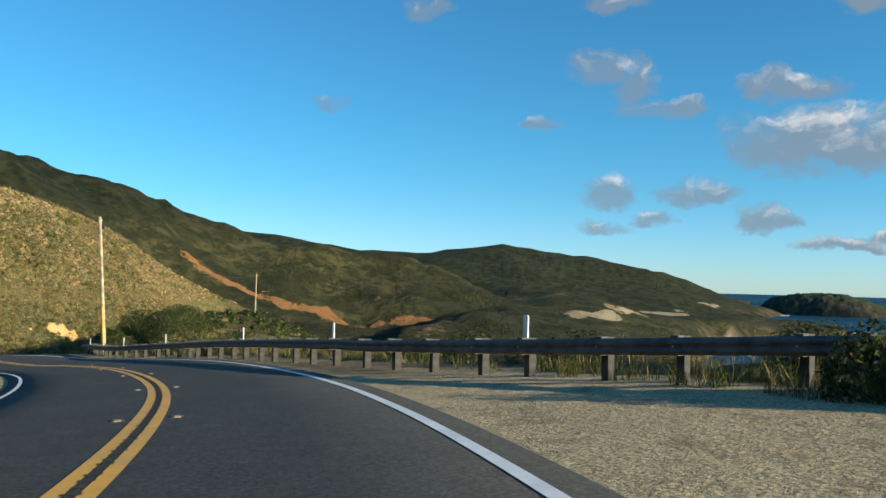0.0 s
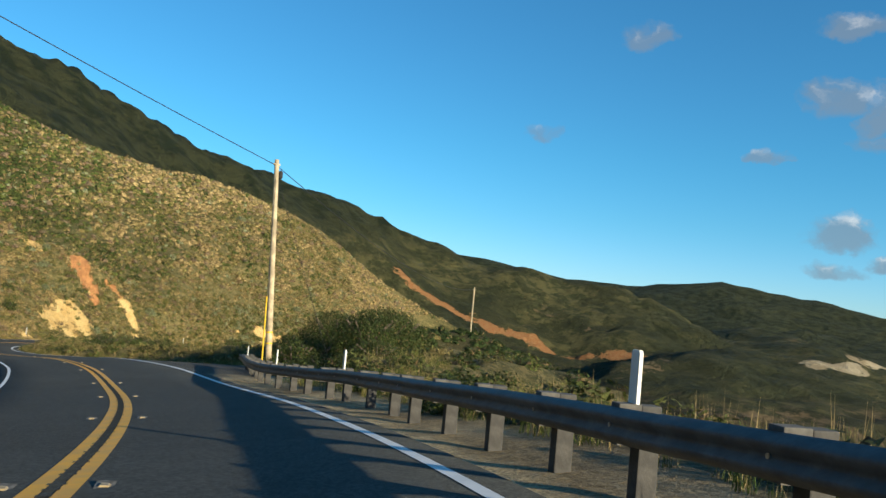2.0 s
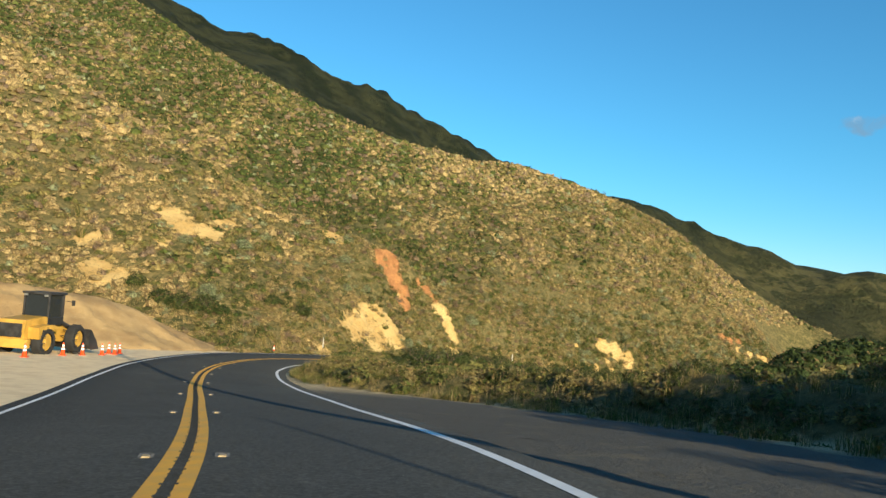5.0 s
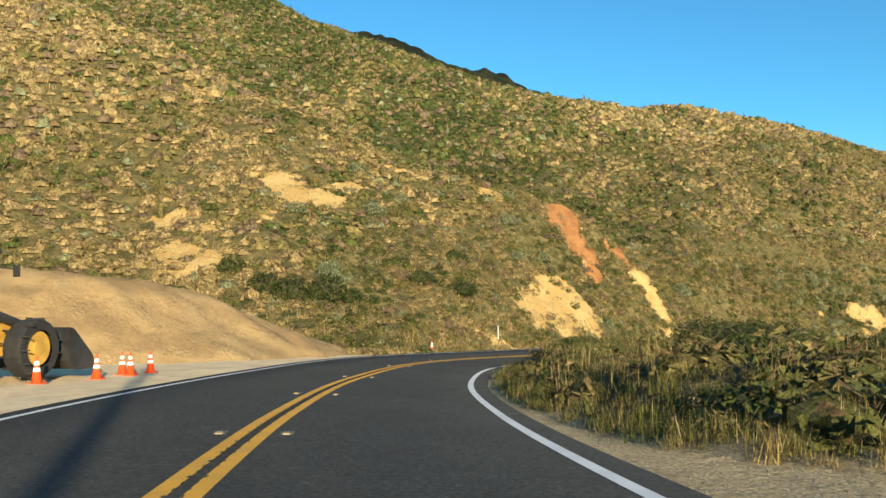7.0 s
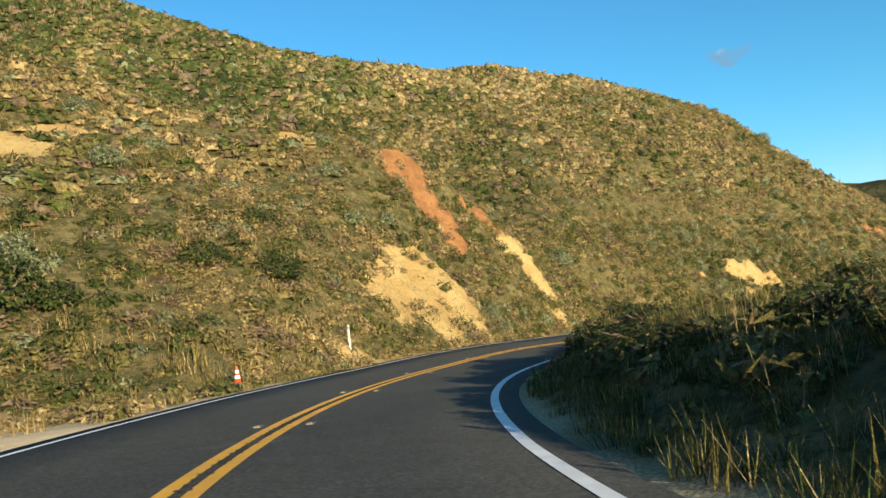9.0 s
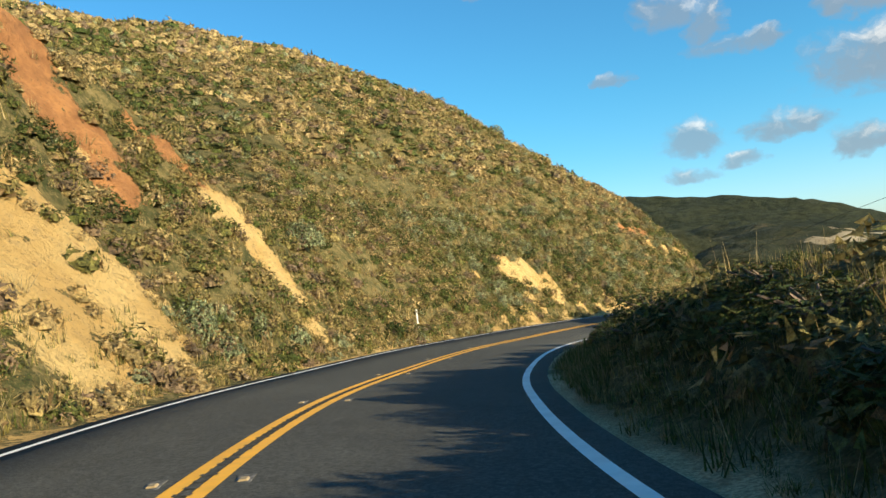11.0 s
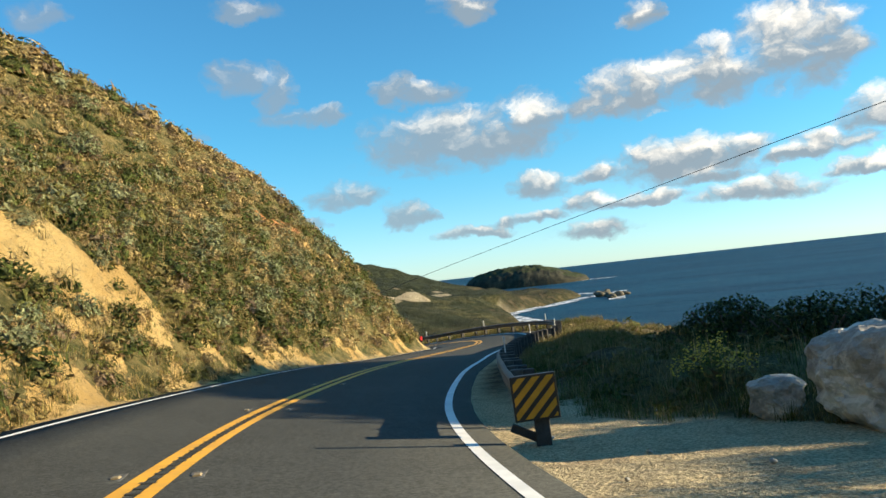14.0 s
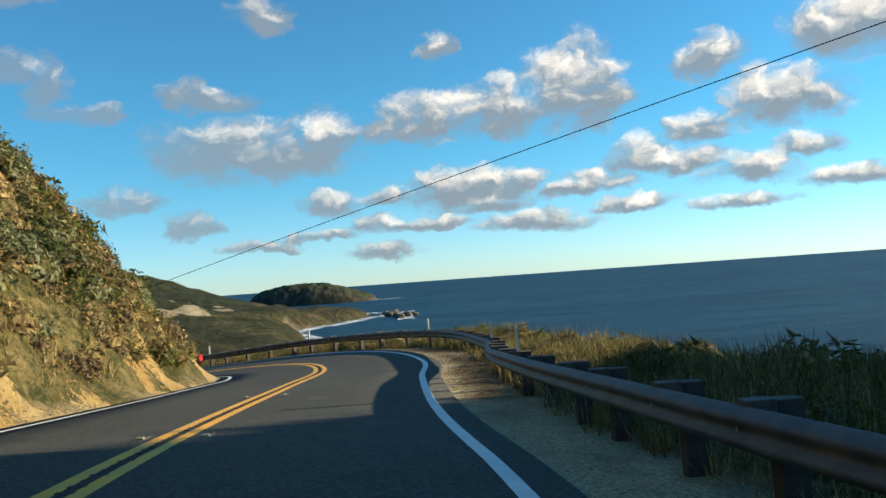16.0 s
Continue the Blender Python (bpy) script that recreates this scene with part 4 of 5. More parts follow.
def clump_tint(x, y, seed, mean=.5):
    """Kinds of plant in drifts: dark green, olive, straw, then a few dead brown and grey-green ones."""
    patch = rough(x, y, 6, 3, seed) * .34 + rough(x, y, 24, 2, seed + 1) * .22
    # plants behind the spur: greener, and darkened in the tint for their weaker sun
    v = mean + .15 + .12 * smooth(x, 20, 50) - .34 * behind_spur(x, y) + patch + RNG.normal(size=len(x)) * .24
    tint = np.interp(v, [0, .3, .5, .68, .9], [0, .14, .33, .52, .68])
    odd = RNG.random(len(x))
    return np.where(odd < .11, .80 + .06 * RNG.random(len(x)), np.where(odd > .95, 1.0, tint))


def clumps(name, found, templates, lo, hi, tint, mat, label, category="scrub", sink=.1, flat=(.7, 1.1)):
    x, y, z = found[:3]
    n = len(x)
    size = lo + (hi - lo) * RNG.random(n) ** 1.4
    return scatter(name, list(zip(x, y, z - sink, size, RNG.uniform(*flat, n), tint, RNG.integers(0, 99, n))), templates, mat, label, category)


def facing(x, y, z):
    """Ground that falls towards the road, not the far side of a crest."""
    ux, uy = 12 - x, 25 - y
    n = np.hypot(ux, uy)
    return ground_z(x + ux / n * 5, y + uy / n * 5) < z + .6


near_keep = lambda x, y, z, i, l, m: (left_edge(i, l) > .5) * (left_edge(i, l) < 14) * (1 - .90 * bare(m)) * (z > -14)
f = sown_road(5600, 178, 322, -18.5, -4.4, near_keep)
clumps("bank_scrub", f, SCRUB_FINE, .30, .70, clump_tint(f[0], f[1], 90), M_SCRUB, "low green, brown and tan scrub on the road bank")
f = sown(36000, -62, 128, 14, 150, lambda x, y, z, i, l, m: (l < 0) * (left_edge(i, l) >= 13) * (left_edge(i, l) < 44) * (1 - .85 * bare(m)) * facing(x, y, z))
clumps("hillside_scrub", f, SCRUB_T, .36, .95, clump_tint(f[0], f[1], 90), M_SCRUB, "mixed olive and brown coastal scrub covering the hillside")

upper_keep = lambda x, y, z, i, l, m: (l < 0) * (left_edge(i, l) >= 43) * (1 - .9 * bare(m)) * (z > -14) * facing(x, y, z)
f = sown(50000, -105, 128, 30, 205, upper_keep)
clumps("upper_hillside_scrub", f, SCRUB_FAR, .45, 1.1, clump_tint(f[0], f[1], 90), M_SCRUB, "olive, green and straw coastal scrub on the upper hillside", flat=(.7, 1.25))
f = sown(40000, -105, 128, 30, 205, lambda x, y, z, i, l, m: upper_keep(x, y, z, i, l, m) * smooth(rough(x, y, 11, 3, 95), -.3, .4))
clumps("upper_hillside_grass", f, TUFT_FAR, .5, 1.15, RNG.uniform(.55, 1, len(f[0])), M_GRASS, "pale dry grass tufts on the upper hillside", "grass", 0)
f = sown_road(900, 240, 318, -13, -5.2, lambda x, y, z, i, l, m: (left_edge(i, l) > 1.0) * (1 - .97 * bare(m)))
f2 = sown_road(880, 190, 245, -12.5, -4.9, lambda x, y, z, i, l, m: (left_edge(i, l) > .8) * (1 - .97 * bare(m)))
clumps("bank_brush", f2, BRUSH_T, .32, .75, clump_tint(f2[0], f2[1], 93, .46), M_SCRUB, "thick olive and tan brush on the road bank", "scrub", .1)
clumps("roadside_brush", f, BRUSH_T, .42, .95, np.where(RNG.random(len(f[0])) < .3, 1.0, RNG.uniform(0, .35, len(f[0]))), M_SCRUB, "dense green and grey-green brush on the steep bank", "scrub", .12, (.8, 1.2))
f = sown_road(13000, 170, 322, -46, -4.4, lambda x, y, z, i, l, m: (left_edge(i, l) > .5) * (1 - .85 * bare(m)) * smooth(rough(x, y, 9, 3, 95), -.45, .35))
clumps("hillside_grass", f, TUFT_HILL, .35, .85, RNG.uniform(.4, 1, len(f[0])), M_GRASS, "dry tan grass tufts among the scrub", "grass", 0)
f = sown_road(2600, 185, 325, -6.6, -4.25, lambda x, y, z, i, l, m: (left_edge(i, l) > .25) * .9)
clumps("verge_grass", f, TUFT_HILL, .18, .5, RNG.uniform(.15, .85, len(f[0])), M_GRASS, "yellow-green grass along the inland road edge", "grass", 0)


def right_edge(idx, lat):
    return lat - W_R[idx] - .5


def right_keep(lo, hi):
    def keep(x, y, z, idx, lat, m):
        d = right_edge(idx, lat)
        br = by_y(BENCH_R, idx)
        return (lat > 0) * (d > br * .8 + lo) * (d < br + hi)
    return keep


f = sown_road(12500, 20, 330, 4.1, 18, right_keep(.12, 7.5))
clumps("seaward_grass", f, TUFT_T, .22, .55, np.clip(.20 + .3 * rough(f[0], f[1], 5, 3, 97) + .18 * RNG.normal(size=len(f[0])), 0, 1), M_GRASS, "tall green and yellow grass on the seaward verge", "grass", 0, (.9, 1.2))
f = sown_road(5200, 120, 250, 4.1, 10, right_keep(.12, 2.6))
clumps("verge_edge_grass", f, TUFT_T, .16, .42, np.clip(.42 + .3 * rough(f[0], f[1], 4, 3, 98) + .2 * RNG.normal(size=len(f[0])), 0, 1), M_GRASS, "thick half-dry grass at the seaward road edge", "grass", 0)
f = sown_road(1500, 258, 314, 5.5, 9.5, lambda x, y, z, i, l, m: np.ones(len(x)))
clumps("bend_grass", f, TUFT_T, .35, .72, RNG.uniform(.15, .85, len(f[0])), M_GRASS, "tall sunlit grass behind the guardrail on the bend", "grass", 0)
f = sown_road(2600, 30, 300, 4.4, 16, lambda *a: right_keep(.8, 6)(*a) * .6)
clumps("seed_stalks", f, STALK_T, .55, 1.05, RNG.uniform(.75, 1, len(f[0])), M_GRASS, "dry seed stalks standing over the verge grass", "grass", 0)
f = sown_road(3000, 100, 320, 4.6, 16, lambda *a: right_keep(.7, 9)(*a) * .72)
clumps("verge_scrub", f, SCRUB_FINE, .32, .72, RNG.uniform(.1, .6, len(f[0])), M_SCRUB, "dense green scrub on the seaward verge", "scrub", .15)
f = sown_road(560, 40, 150, 6, 26, lambda x, y, z, i, l, m: (l > 0) * (right_edge(i, l) > by_y(BENCH_R, i) + .8) * (z > -30))
clumps("slope_brush", f, BRUSH_T, .5, 1.1, RNG.uniform(.0, .5, len(f[0])), M_SCRUB, "dense green brush on the slope below the guardrail", "scrub", .15)
f = sown(900, 50, 92, 44, 66, lambda x, y, z, i, l, m: (z > -14) * 1.0)
clumps("knoll_scrub", f, SCRUB_T, .6, 1.3, RNG.uniform(0, .3, len(f[0])), M_SHRUB, "dark green brush on the seaward knoll", "scrub", .15)
f = sown_road(1300, 20, 330, 12, 50, lambda x, y, z, i, l, m: (l > 0) * (right_edge(i, l) > by_y(BENCH_R, i) + np.where(R_S[i] < 150, 18, 7)) * (z > -45))
clumps("seaward_scrub", f, SCRUB_T, .6, 1.3, RNG.uniform(.0, .5, len(f[0])), M_SCRUB, "dense green scrub on the slope above the sea", "scrub", .15)


def shrub(where, r, h, mat, label, n=420, leaf=.09, category="shrub", group=""):
    """A rounded shrub: forked woody stems under a crown of small leaves."""
    x, y = where
    ob = thing("shrub", (x, y, float(ground_z(x, y)) - .05), label, category, group)
    bm = bmesh.new()
    for k in range(7):
        a = k * .9 + RNG.random()
        q = Vector((math.cos(a), math.sin(a), 0))
        tube(bm, [(0, 0, 0), q * r * .25 + Vector((0, 0, h * .35)), q * r * .6 + Vector((0, 0, h * .7))], [.045 * r, .03 * r, .012 * r], 5)
    part("stem", bm, M_STEM, ob)
    n = int(n * (r * r + r * h))
    q = leaves(n, leaf / r, .9, 1.0, .55, 14)
    v = q.reshape(-1, 3) * np.array([r, r, h])
    me = mesh_from("crown", v, np.arange(len(v)).reshape(-1, 3), mat, flat=True)
    set_attr(me, "tint", np.repeat(np.clip(.5 + .4 * RNG.normal(size=n), 0, 1), 3))
    part("crown", me, mat, ob)
    return ob


for sx, sy, r, h in ((-8.9, 75.9, .9, .95), (-6.5, 67.3, 1.05, 1.1), (-4.3, 71.8, .8, .8), (-8.5, 54.7, 1.0, 1.1), (6.0, 73.4, .8, .85), (8.9, 71.8, .75, .8), (6.4, 68.9, .7, .75), (6.5, 78.1, .8, .8), (-4.7, 71.3, .65, .6), (25.3, 83.1, 1.1, 1.15), (15.0, 71.0, .75, .95), (15.9, 71.0, .55, .6), (18.2, 73.8, .4, .5), (20.3, 75.0, .5, .6),
                     (51.7, 94.5, .5, .5), (47.1, 93.4, .6, .6), (48.6, 93.1, .4, .4), (64.8, 100.3, .7, .7), (68.8, 100.8, .75, .7), (84.7, 100.9, .6, .6), (53.8, 131.9, 1.2, 1.2),
                     (61.5, 104.0, 1.0, .9), (66.5, 108.6, .9, .8), (81.0, 128.5, 1.3, 1.2), (74.0, 101.5, .9, .8), (83.0, 104.2, .7, .7), (-13, 64.5, .9, .9), (66.0, 98.6, .8, .7), (69.5, 100.4, .9, .8), (45.5, 94.2, .7, .6), (77.5, 100.6, .8, .7)):
    shrub((sx, sy), r * 1.2, h * 1.2, M_SAGE, "rounded grey-green sage bush on the bank", 420, .085, group="sage bushes on the bank")
for sx, sy, r, h in ((-10.8, 51.8, 1.7, 1.6), (-12.8, 52.4, 1.5, 1.4), (-8.3, 52.3, 1.6, 1.7), (-15.9, 55.2, 1.3, 1.2), (1.1, 58.1, 1.5, 1.2), (-1.8, 57.1, 1.2, 1.0), (-6.6, 52.5, 1.0, 1.0), (.5, 61.6, .9, .8), (29.3, 81.8, .7, .8), (59.0, 97.6, .7, .7), (70.4, 98.3, .7, .7), (79.9, 101.3, .8, .8)):
    shrub((sx, sy), r, h, M_SHRUB, "broad dark green shrub at the foot of the bank", 330, .105, group="shrubs at the bank foot")
for sx, sy, r, h in ((13.2, -31.0, 1.9, 2.2), (15.5, -27.5, 2.4, 2.4), (18.5, -24.0, 2.6, 2.6), (13.2, -35.5, 1.4, 1.2), (17.5, -31.5, 2.3, 2.8), (21.5, -19.5, 2.6, 2.5), (20.5, -27.5, 2.6, 3.0), (9.9, -37.3, .8, .9), (10.9, -38.0, .9, .9), (9.7, -39.9, .75, .7), (11.0, -41.0, 1.1, .8), (24.0, -14.0, 2.6, 2.2),
                     (10.2, -45.5, 1.1, .8), (26.0, -8.0, 2.4, 2.0), (14.8, -38.5, 1.7, 1.2), (23.5, -23.5, 2.6, 3.0), (17.8, -18.0, 1.5, 1.3), (8.4, -52.0, 1.1, 1.0), (6.6, -60.0, 1.1, 1.0), (20.8, -10.5, 1.6, 1.2), (18.0, -3.0, 1.5, 1.2),
                     (-2.7, -94.9, .9, 1.15), (-2.9, -96.6, .8, 1.0), (1.7, -92.5, 1.2, .9), (2.2, -86.5, 1.2, 1.0), (1.4, -98.0, 1.3, .9), (4.0, -81.0, 1.1, .9)):
    shrub((sx, sy), r, h, M_SHRUB, "tall dark green coyote bush beside the guardrail", 850, .062, group="coyote bushes by the guardrail")
for sx, sy, r, h in ((58.5, 76.2, 1.9, 2.3), (62.0, 78.0, 1.9, 2.4), (64.5, 77.5, 2.0, 2.3), (56.0, 74.0, 2.4, 2.6), (52.5, 71.5, 2.6, 2.9), (49.0, 69.0, 2.7, 3.0), (45.5, 66.0, 2.8, 3.2), (42.0, 63.0, 2.8, 3.1), (38.0, 60.5, 2.6, 2.9), (34.0, 57.5, 2.3, 2.3), (60.0, 73.5, 2.0, 2.0),
                     (30.0, 54.0, 2.2, 2.0), (54.6, 75.9, 1.6, 1.9), (67.5, 79.5, 1.6, 1.6), (71.0, 81.0, 1.3, 1.2), (48.0, 62.5, 2.8, 3.0), (36.5, 63.8, 1.7, 2.1), (40.5, 67.0, 1.9, 2.4)):
    shrub((sx, sy), r, h, M_SHRUB, "dark green bush on the seaward slope", 620, .075, group="bushes above the sea")
VERGE_ROW = tuple((*at_road(s, 6.5 + .5 * math.sin(s * 1.7))[:2], .95 + .2 * math.sin(s * 2.9), .52 + .15 * math.sin(s * 1.3 + 1)) for s in np.arange(168, 223, 2.7))
for sx, sy, r, h in ((8.0, 15.5, 1.5, 1.1), (10.5, 21.5, 1.8, 1.3), (11.0, 29.0, 1.7, 1.2), (14.5, 35.0, 1.9, 1.4), (17.5, 42.0, 2.0, 1.4), (21.5, 48.0, 1.9, 1.4), (27.0, 55.0, 1.8, 1.2), (13.5, 13.0, 1.8, 1.2), (18.0, 24.0, 2.2, 1.7), (22.0, 33.0, 2.2, 1.7)) + VERGE_ROW:
    shrub((sx, sy), r, h, M_SHRUB, "low green bush in the verge grass", 700, .065, group="bushes in the verge")
for sx, sy in ((-12.4, 70.1), (-23.9, 62.3), (-4.6, 68.0), (-3.2, 70.4), (-25.5, 66.5)):
    ob = thing("grass_clump", (sx, sy, float(ground_z(sx, sy))), "big arching clump of half-dry pampas grass", "grass clump", "pampas clumps")
    q = blades(220, 1.5, .05, 1.1, .35)
    v = q.reshape(-1, 3)
    me = mesh_from("foliage", v, np.arange(len(v)).reshape(-1, 3), M_GRASS, flat=True)
    set_attr(me, "tint", np.repeat(RNG.random(220) * .9, 3))
    part("foliage", me, M_GRASS, ob)

# ---------------------------------------------------------------- guardrails
WAVE = [(-.155, .02), (-.135, .0), (-.10, -.075), (-.06, -.08), (-.02, -.02), (.02, -.02), (.06, -.08), (.10, -.075), (.135, .0), (.155, .02)]


def rail_line(points):
    """Points every half metre along a list of places."""
    return spline([(*q[:2], 0) for q in points], .5)


def guardrail(places, markers, label, tall=.79, lift=None, end_box=0.0):
    pts = rail_line(places)
    pts[:, 2] = ground_z(pts[:, 0], pts[:, 1])
    k = np.ones(9) / 9
    pts[:, 2] = np.convolve(np.pad(pts[:, 2], 4, mode="edge"), k, "valid")
    if lift:
        pts[:, 2] += np.interp(pts[:, 1], *zip(*lift))
    tan = np.gradient(pts[:, :2], axis=0)
    tan /= np.linalg.norm(tan, axis=1)[:, None]
    out = np.stack([tan[:, 1], -tan[:, 0]], 1)
    ob = thing("guardrail", tuple(pts[0]), label, "guardrail")
    inv = Vector(pts[0])
    verts = []
    for p, n in zip(pts, out):
        for back in (0.0, .006):
            for zz, yy in (WAVE if back == 0 else WAVE[::-1]):
                verts.append((p[0] + n[0] * (yy + back) - inv.x, p[1] + n[1] * (yy + back) - inv.y, p[2] + tall - .155 + zz - inv.z))
    m = len(WAVE) * 2
    i = np.arange(len(pts) * m).reshape(len(pts), m)
    j = np.roll(i, -1, axis=1)
    faces = np.stack([i[:-1], j[:-1], j[1:], i[1:]], -1).reshape(-1, 4)
    part("rail", mesh_from("rail", verts, faces, M_STEEL), M_STEEL, ob, "dark weathered steel W-beam rail")
    if end_box:
        bm = bmesh.new()
        box(bm, (end_box, .17, .42), (0, 0, 0), .012)
        head = part("end_box", bm, M_POSTDARK, ob, "deep dark box closing the rail's end")
        head.location = (tan[0][0] * .02 + out[0][0] * .02, tan[0][1] * .02 + out[0][1] * .02, tall - .17)
        head.rotation_euler = (0, 0, math.atan2(tan[0][1], tan[0][0]))
    run = np.r_[0, np.cumsum(np.linalg.norm(np.diff(pts[:, :2], axis=0), axis=1))]
    bm = bmesh.new()
    box(bm, (.16, .20, tall + .60), (0, 0, (tall + .06) / 2 - .3), .012)
    post_me = bpy.data.meshes.new("post")
    bm.to_mesh(post_me), bm.free()
    post_me.materials.append(M_POSTDARK)
    bm = bmesh.new()
    box(bm, (.155, .22, .36), (0, 0, 0), .01)
    block_me = bpy.data.meshes.new("block")
    bm.to_mesh(block_me), bm.free()
    block_me.materials.append(M_POST)
    bm = bmesh.new()
    bmesh.ops.create_cone(bm, cap_ends=True, segments=8, radius1=.02, radius2=.016, depth=.02, matrix=Euler((math.pi / 2, 0, 0)).to_matrix().to_4x4())
    bolt_me = bpy.data.meshes.new("bolt")
    bm.to_mesh(bolt_me), bm.free()
    bolt_me.materials.append(M_BOLT)
    bm = bmesh.new()
    plate(bm, [(-.07, 0), (.07, 0), (.07, .68), (.055, .71), (-.055, .71), (-.07, .68)], .035)
    mark_me = bpy.data.meshes.new("marker")
    bm.to_mesh(mark_me), bm.free()
    mark_me.materials.append(M_MARK)
    first = min(range(len(pts)), key=lambda q: (pts[q, 0] - markers[1][0]) ** 2 + (pts[q, 1] - markers[1][1]) ** 2)
    s, n = run[first] % 1.905 + .001, 0
    where = []
    while s < run[-1] - .2:
        q = int(np.searchsorted(run, s))
        p, t, o = pts[q], tan[q], out[q]
        a = math.atan2(t[1], t[0])
        gz = float(ground_z(p[0] + o[0] * .3, p[1] + o[1] * .3))
        for nm, me, off, zz in (("post", post_me, .34, max(gz, p[2])), ("block", block_me, .13, p[2] + tall - .14), ("bolt", bolt_me, -.02, p[2] + tall - .155)):
            c = new(nm, me)
            c.parent = ob
            c.matrix_local = Matrix.Translation((p[0] + o[0] * off - inv.x, p[1] + o[1] * off - inv.y, zz - inv.z)) @ Euler((0, 0, a)).to_matrix().to_4x4()
        where.append((p[0], p[1], p[2], a, o))
        s += 1.905
        n += 1
    for mx, my in markers:
        p = min(where, key=lambda w: (w[0] - mx) ** 2 + (w[1] - my) ** 2)
        c = new("marker_post", mark_me)
        c.parent = ob
        c["label"] = "white plastic marker post"
        c.matrix_local = Matrix.Translation((p[0] + p[4][0] * .20 - inv.x, p[1] + p[4][1] * .20 - inv.y, p[2] + tall - .2 - inv.z)) @ Euler((0, 0, p[3])).to_matrix().to_4x4()
    return ob, pts


RAIL_1 = [(-3.6, -104), (-2.4, -99), (-2.0, -94), (-1.75, -88.6), (-.95, -83.5), (.05, -79.05), (2.45, -69.5), (4.1, -62.5), (5.4, -56.3), (6.25, -48.1), (7.4, -42), (9.25, -35.0), (9.9, -32.2)]
RAIL_2 = [at_road(s, l) for s, l in ((242.9, 4.5), (246, 4.8), (250, 5.0), (258, 5.05), (267, 5.05), (277, 5.1), (284, 5.3), (292, 5.6), (300, 5.4), (310, 5.2), (322, 5.2), (334, 5.2))]
guardrail(RAIL_1, [(2.7, -69.5), (5.6, -56.3), (6.5, -48.1), (9.5, -35.0), (.3, -79.05), (-1.5, -88.6)], "dark weathered steel guardrail on timber posts", lift=[(-105, .02), (-84, .02), (-76, .06), (-66, .05), (-56, .0), (-46, -.04), (-36, -.06)])
guardrail(RAIL_2, [tuple(at_road(s, 5.1))[:2] for s in (255.4, 273.5, 284, 292, 300, 310)], "dark weathered steel guardrail round the seaward bend", end_box=.34)


# ---------------------------------------------------------------- pole and cables
POLE = Vector((10.43, -35.42, float(ground_z(10.43, -35.42))))
pole = thing("utility_pole", tuple(POLE), "tall pale weathered timber utility pole with yellow band", "utility pole")
TOP = 14.42 - POLE.z
LEAN = Vector((-.35, 1.03, TOP))
bm = bmesh.new()
tube(bm, [LEAN * -.05, LEAN * .2, LEAN * .55, LEAN], [.17, .16, .14, .115], 14)
part("pole", bm, M_POLE, pole, smooth_shade=True)
for up in (1.9, 1.35):
    bm = bmesh.new()
    tube(bm, [LEAN * (up / TOP), LEAN * ((up + .08) / TOP)], .172, 14)
    part("band", bm, M_YGUARD, pole, "yellow band")
arm = LEAN * ((TOP - .75) / TOP)
bm = bmesh.new()
tube(bm, [arm, arm + Vector((.22, .06, 0))], .03, 8)
part("bracket", bm, M_LOADGREY, pole)
bm = bmesh.new()
case = arm + Vector((.24, .06, 0))
tube(bm, [case + Vector((0, 0, -.22)), case + Vector((0, 0, -.14)), case + Vector((0, 0, .14)), case + Vector((0, 0, .22))], [.06, .12, .12, .06], 10)
part("splice_case", bm, M_BLACK, pole, "black cable splice case")
bm = bmesh.new()
box(bm, (.34, .1, .1), LEAN * ((TOP - .25) / TOP), .01)
part("crossbar", bm, M_POLE, pole)
for gx_, gy_, gz_, guarded in ((8.9, -39.2, 3.9, True), (14.1, -34.6, 3.9, False)):
    foot = Vector((gx_, gy_, gz_)) - POLE
    head = LEAN * ((TOP - .7) / TOP)
    bm = bmesh.new()
    tube(bm, [head, foot], .011, 6)
    part("guy_wire", bm, M_CABLE, pole)
    if guarded:
        bm = bmesh.new()
        tube(bm, [foot.lerp(head, .36), foot], [.032, .04], 8)
        part("guy_guard", bm, M_YGUARD, pole, "long yellow guy-wire guard")


def cable(name, a, b, sag, r, label):
    a, b = Vector(a), Vector(b)
    pts = [a.lerp(b, t) - Vector((0, 0, 4 * sag * t * (1 - t))) for t in np.linspace(0, 1, 41)]
    bm = bmesh.new()
    tube(bm, pts, r, 6)
    return tagged(part(name, bm, M_CABLE), label, "cable")


POLE_TOP = POLE + LEAN * ((TOP - .3) / TOP)
P2 = (78.3, 54.0)
P2Z = float(ground_z(*P2))
cable("overhead_cable", POLE_TOP, (P2[0], P2[1], 10.3), 2.0, .022, "black overhead cable running down the coast")
cable("overhead_cable", (P2[0], P2[1] + .2, 4.6), (220, 248, -30.8), -1.8, .024, "black overhead cable running down the coast")
cable("overhead_cable", POLE_TOP, (-63, -78, 33.0), 1.5, .02, "black overhead cable rising over the road")
pole2 = thing("utility_pole", (*P2, P2Z), "distant grey timber utility pole on the seaward knoll", "utility pole")
bm = bmesh.new()
tube(bm, [(0, 0, -1), (0, 0, 10.7 - P2Z)], [.16, .12], 10)
part("pole", bm, M_POLE, pole2)
bm = bmesh.new()
box(bm, (.9, .1, .1), (0, 0, 10.2 - P2Z), .01)
part("crossbar", bm, M_POLE, pole2)


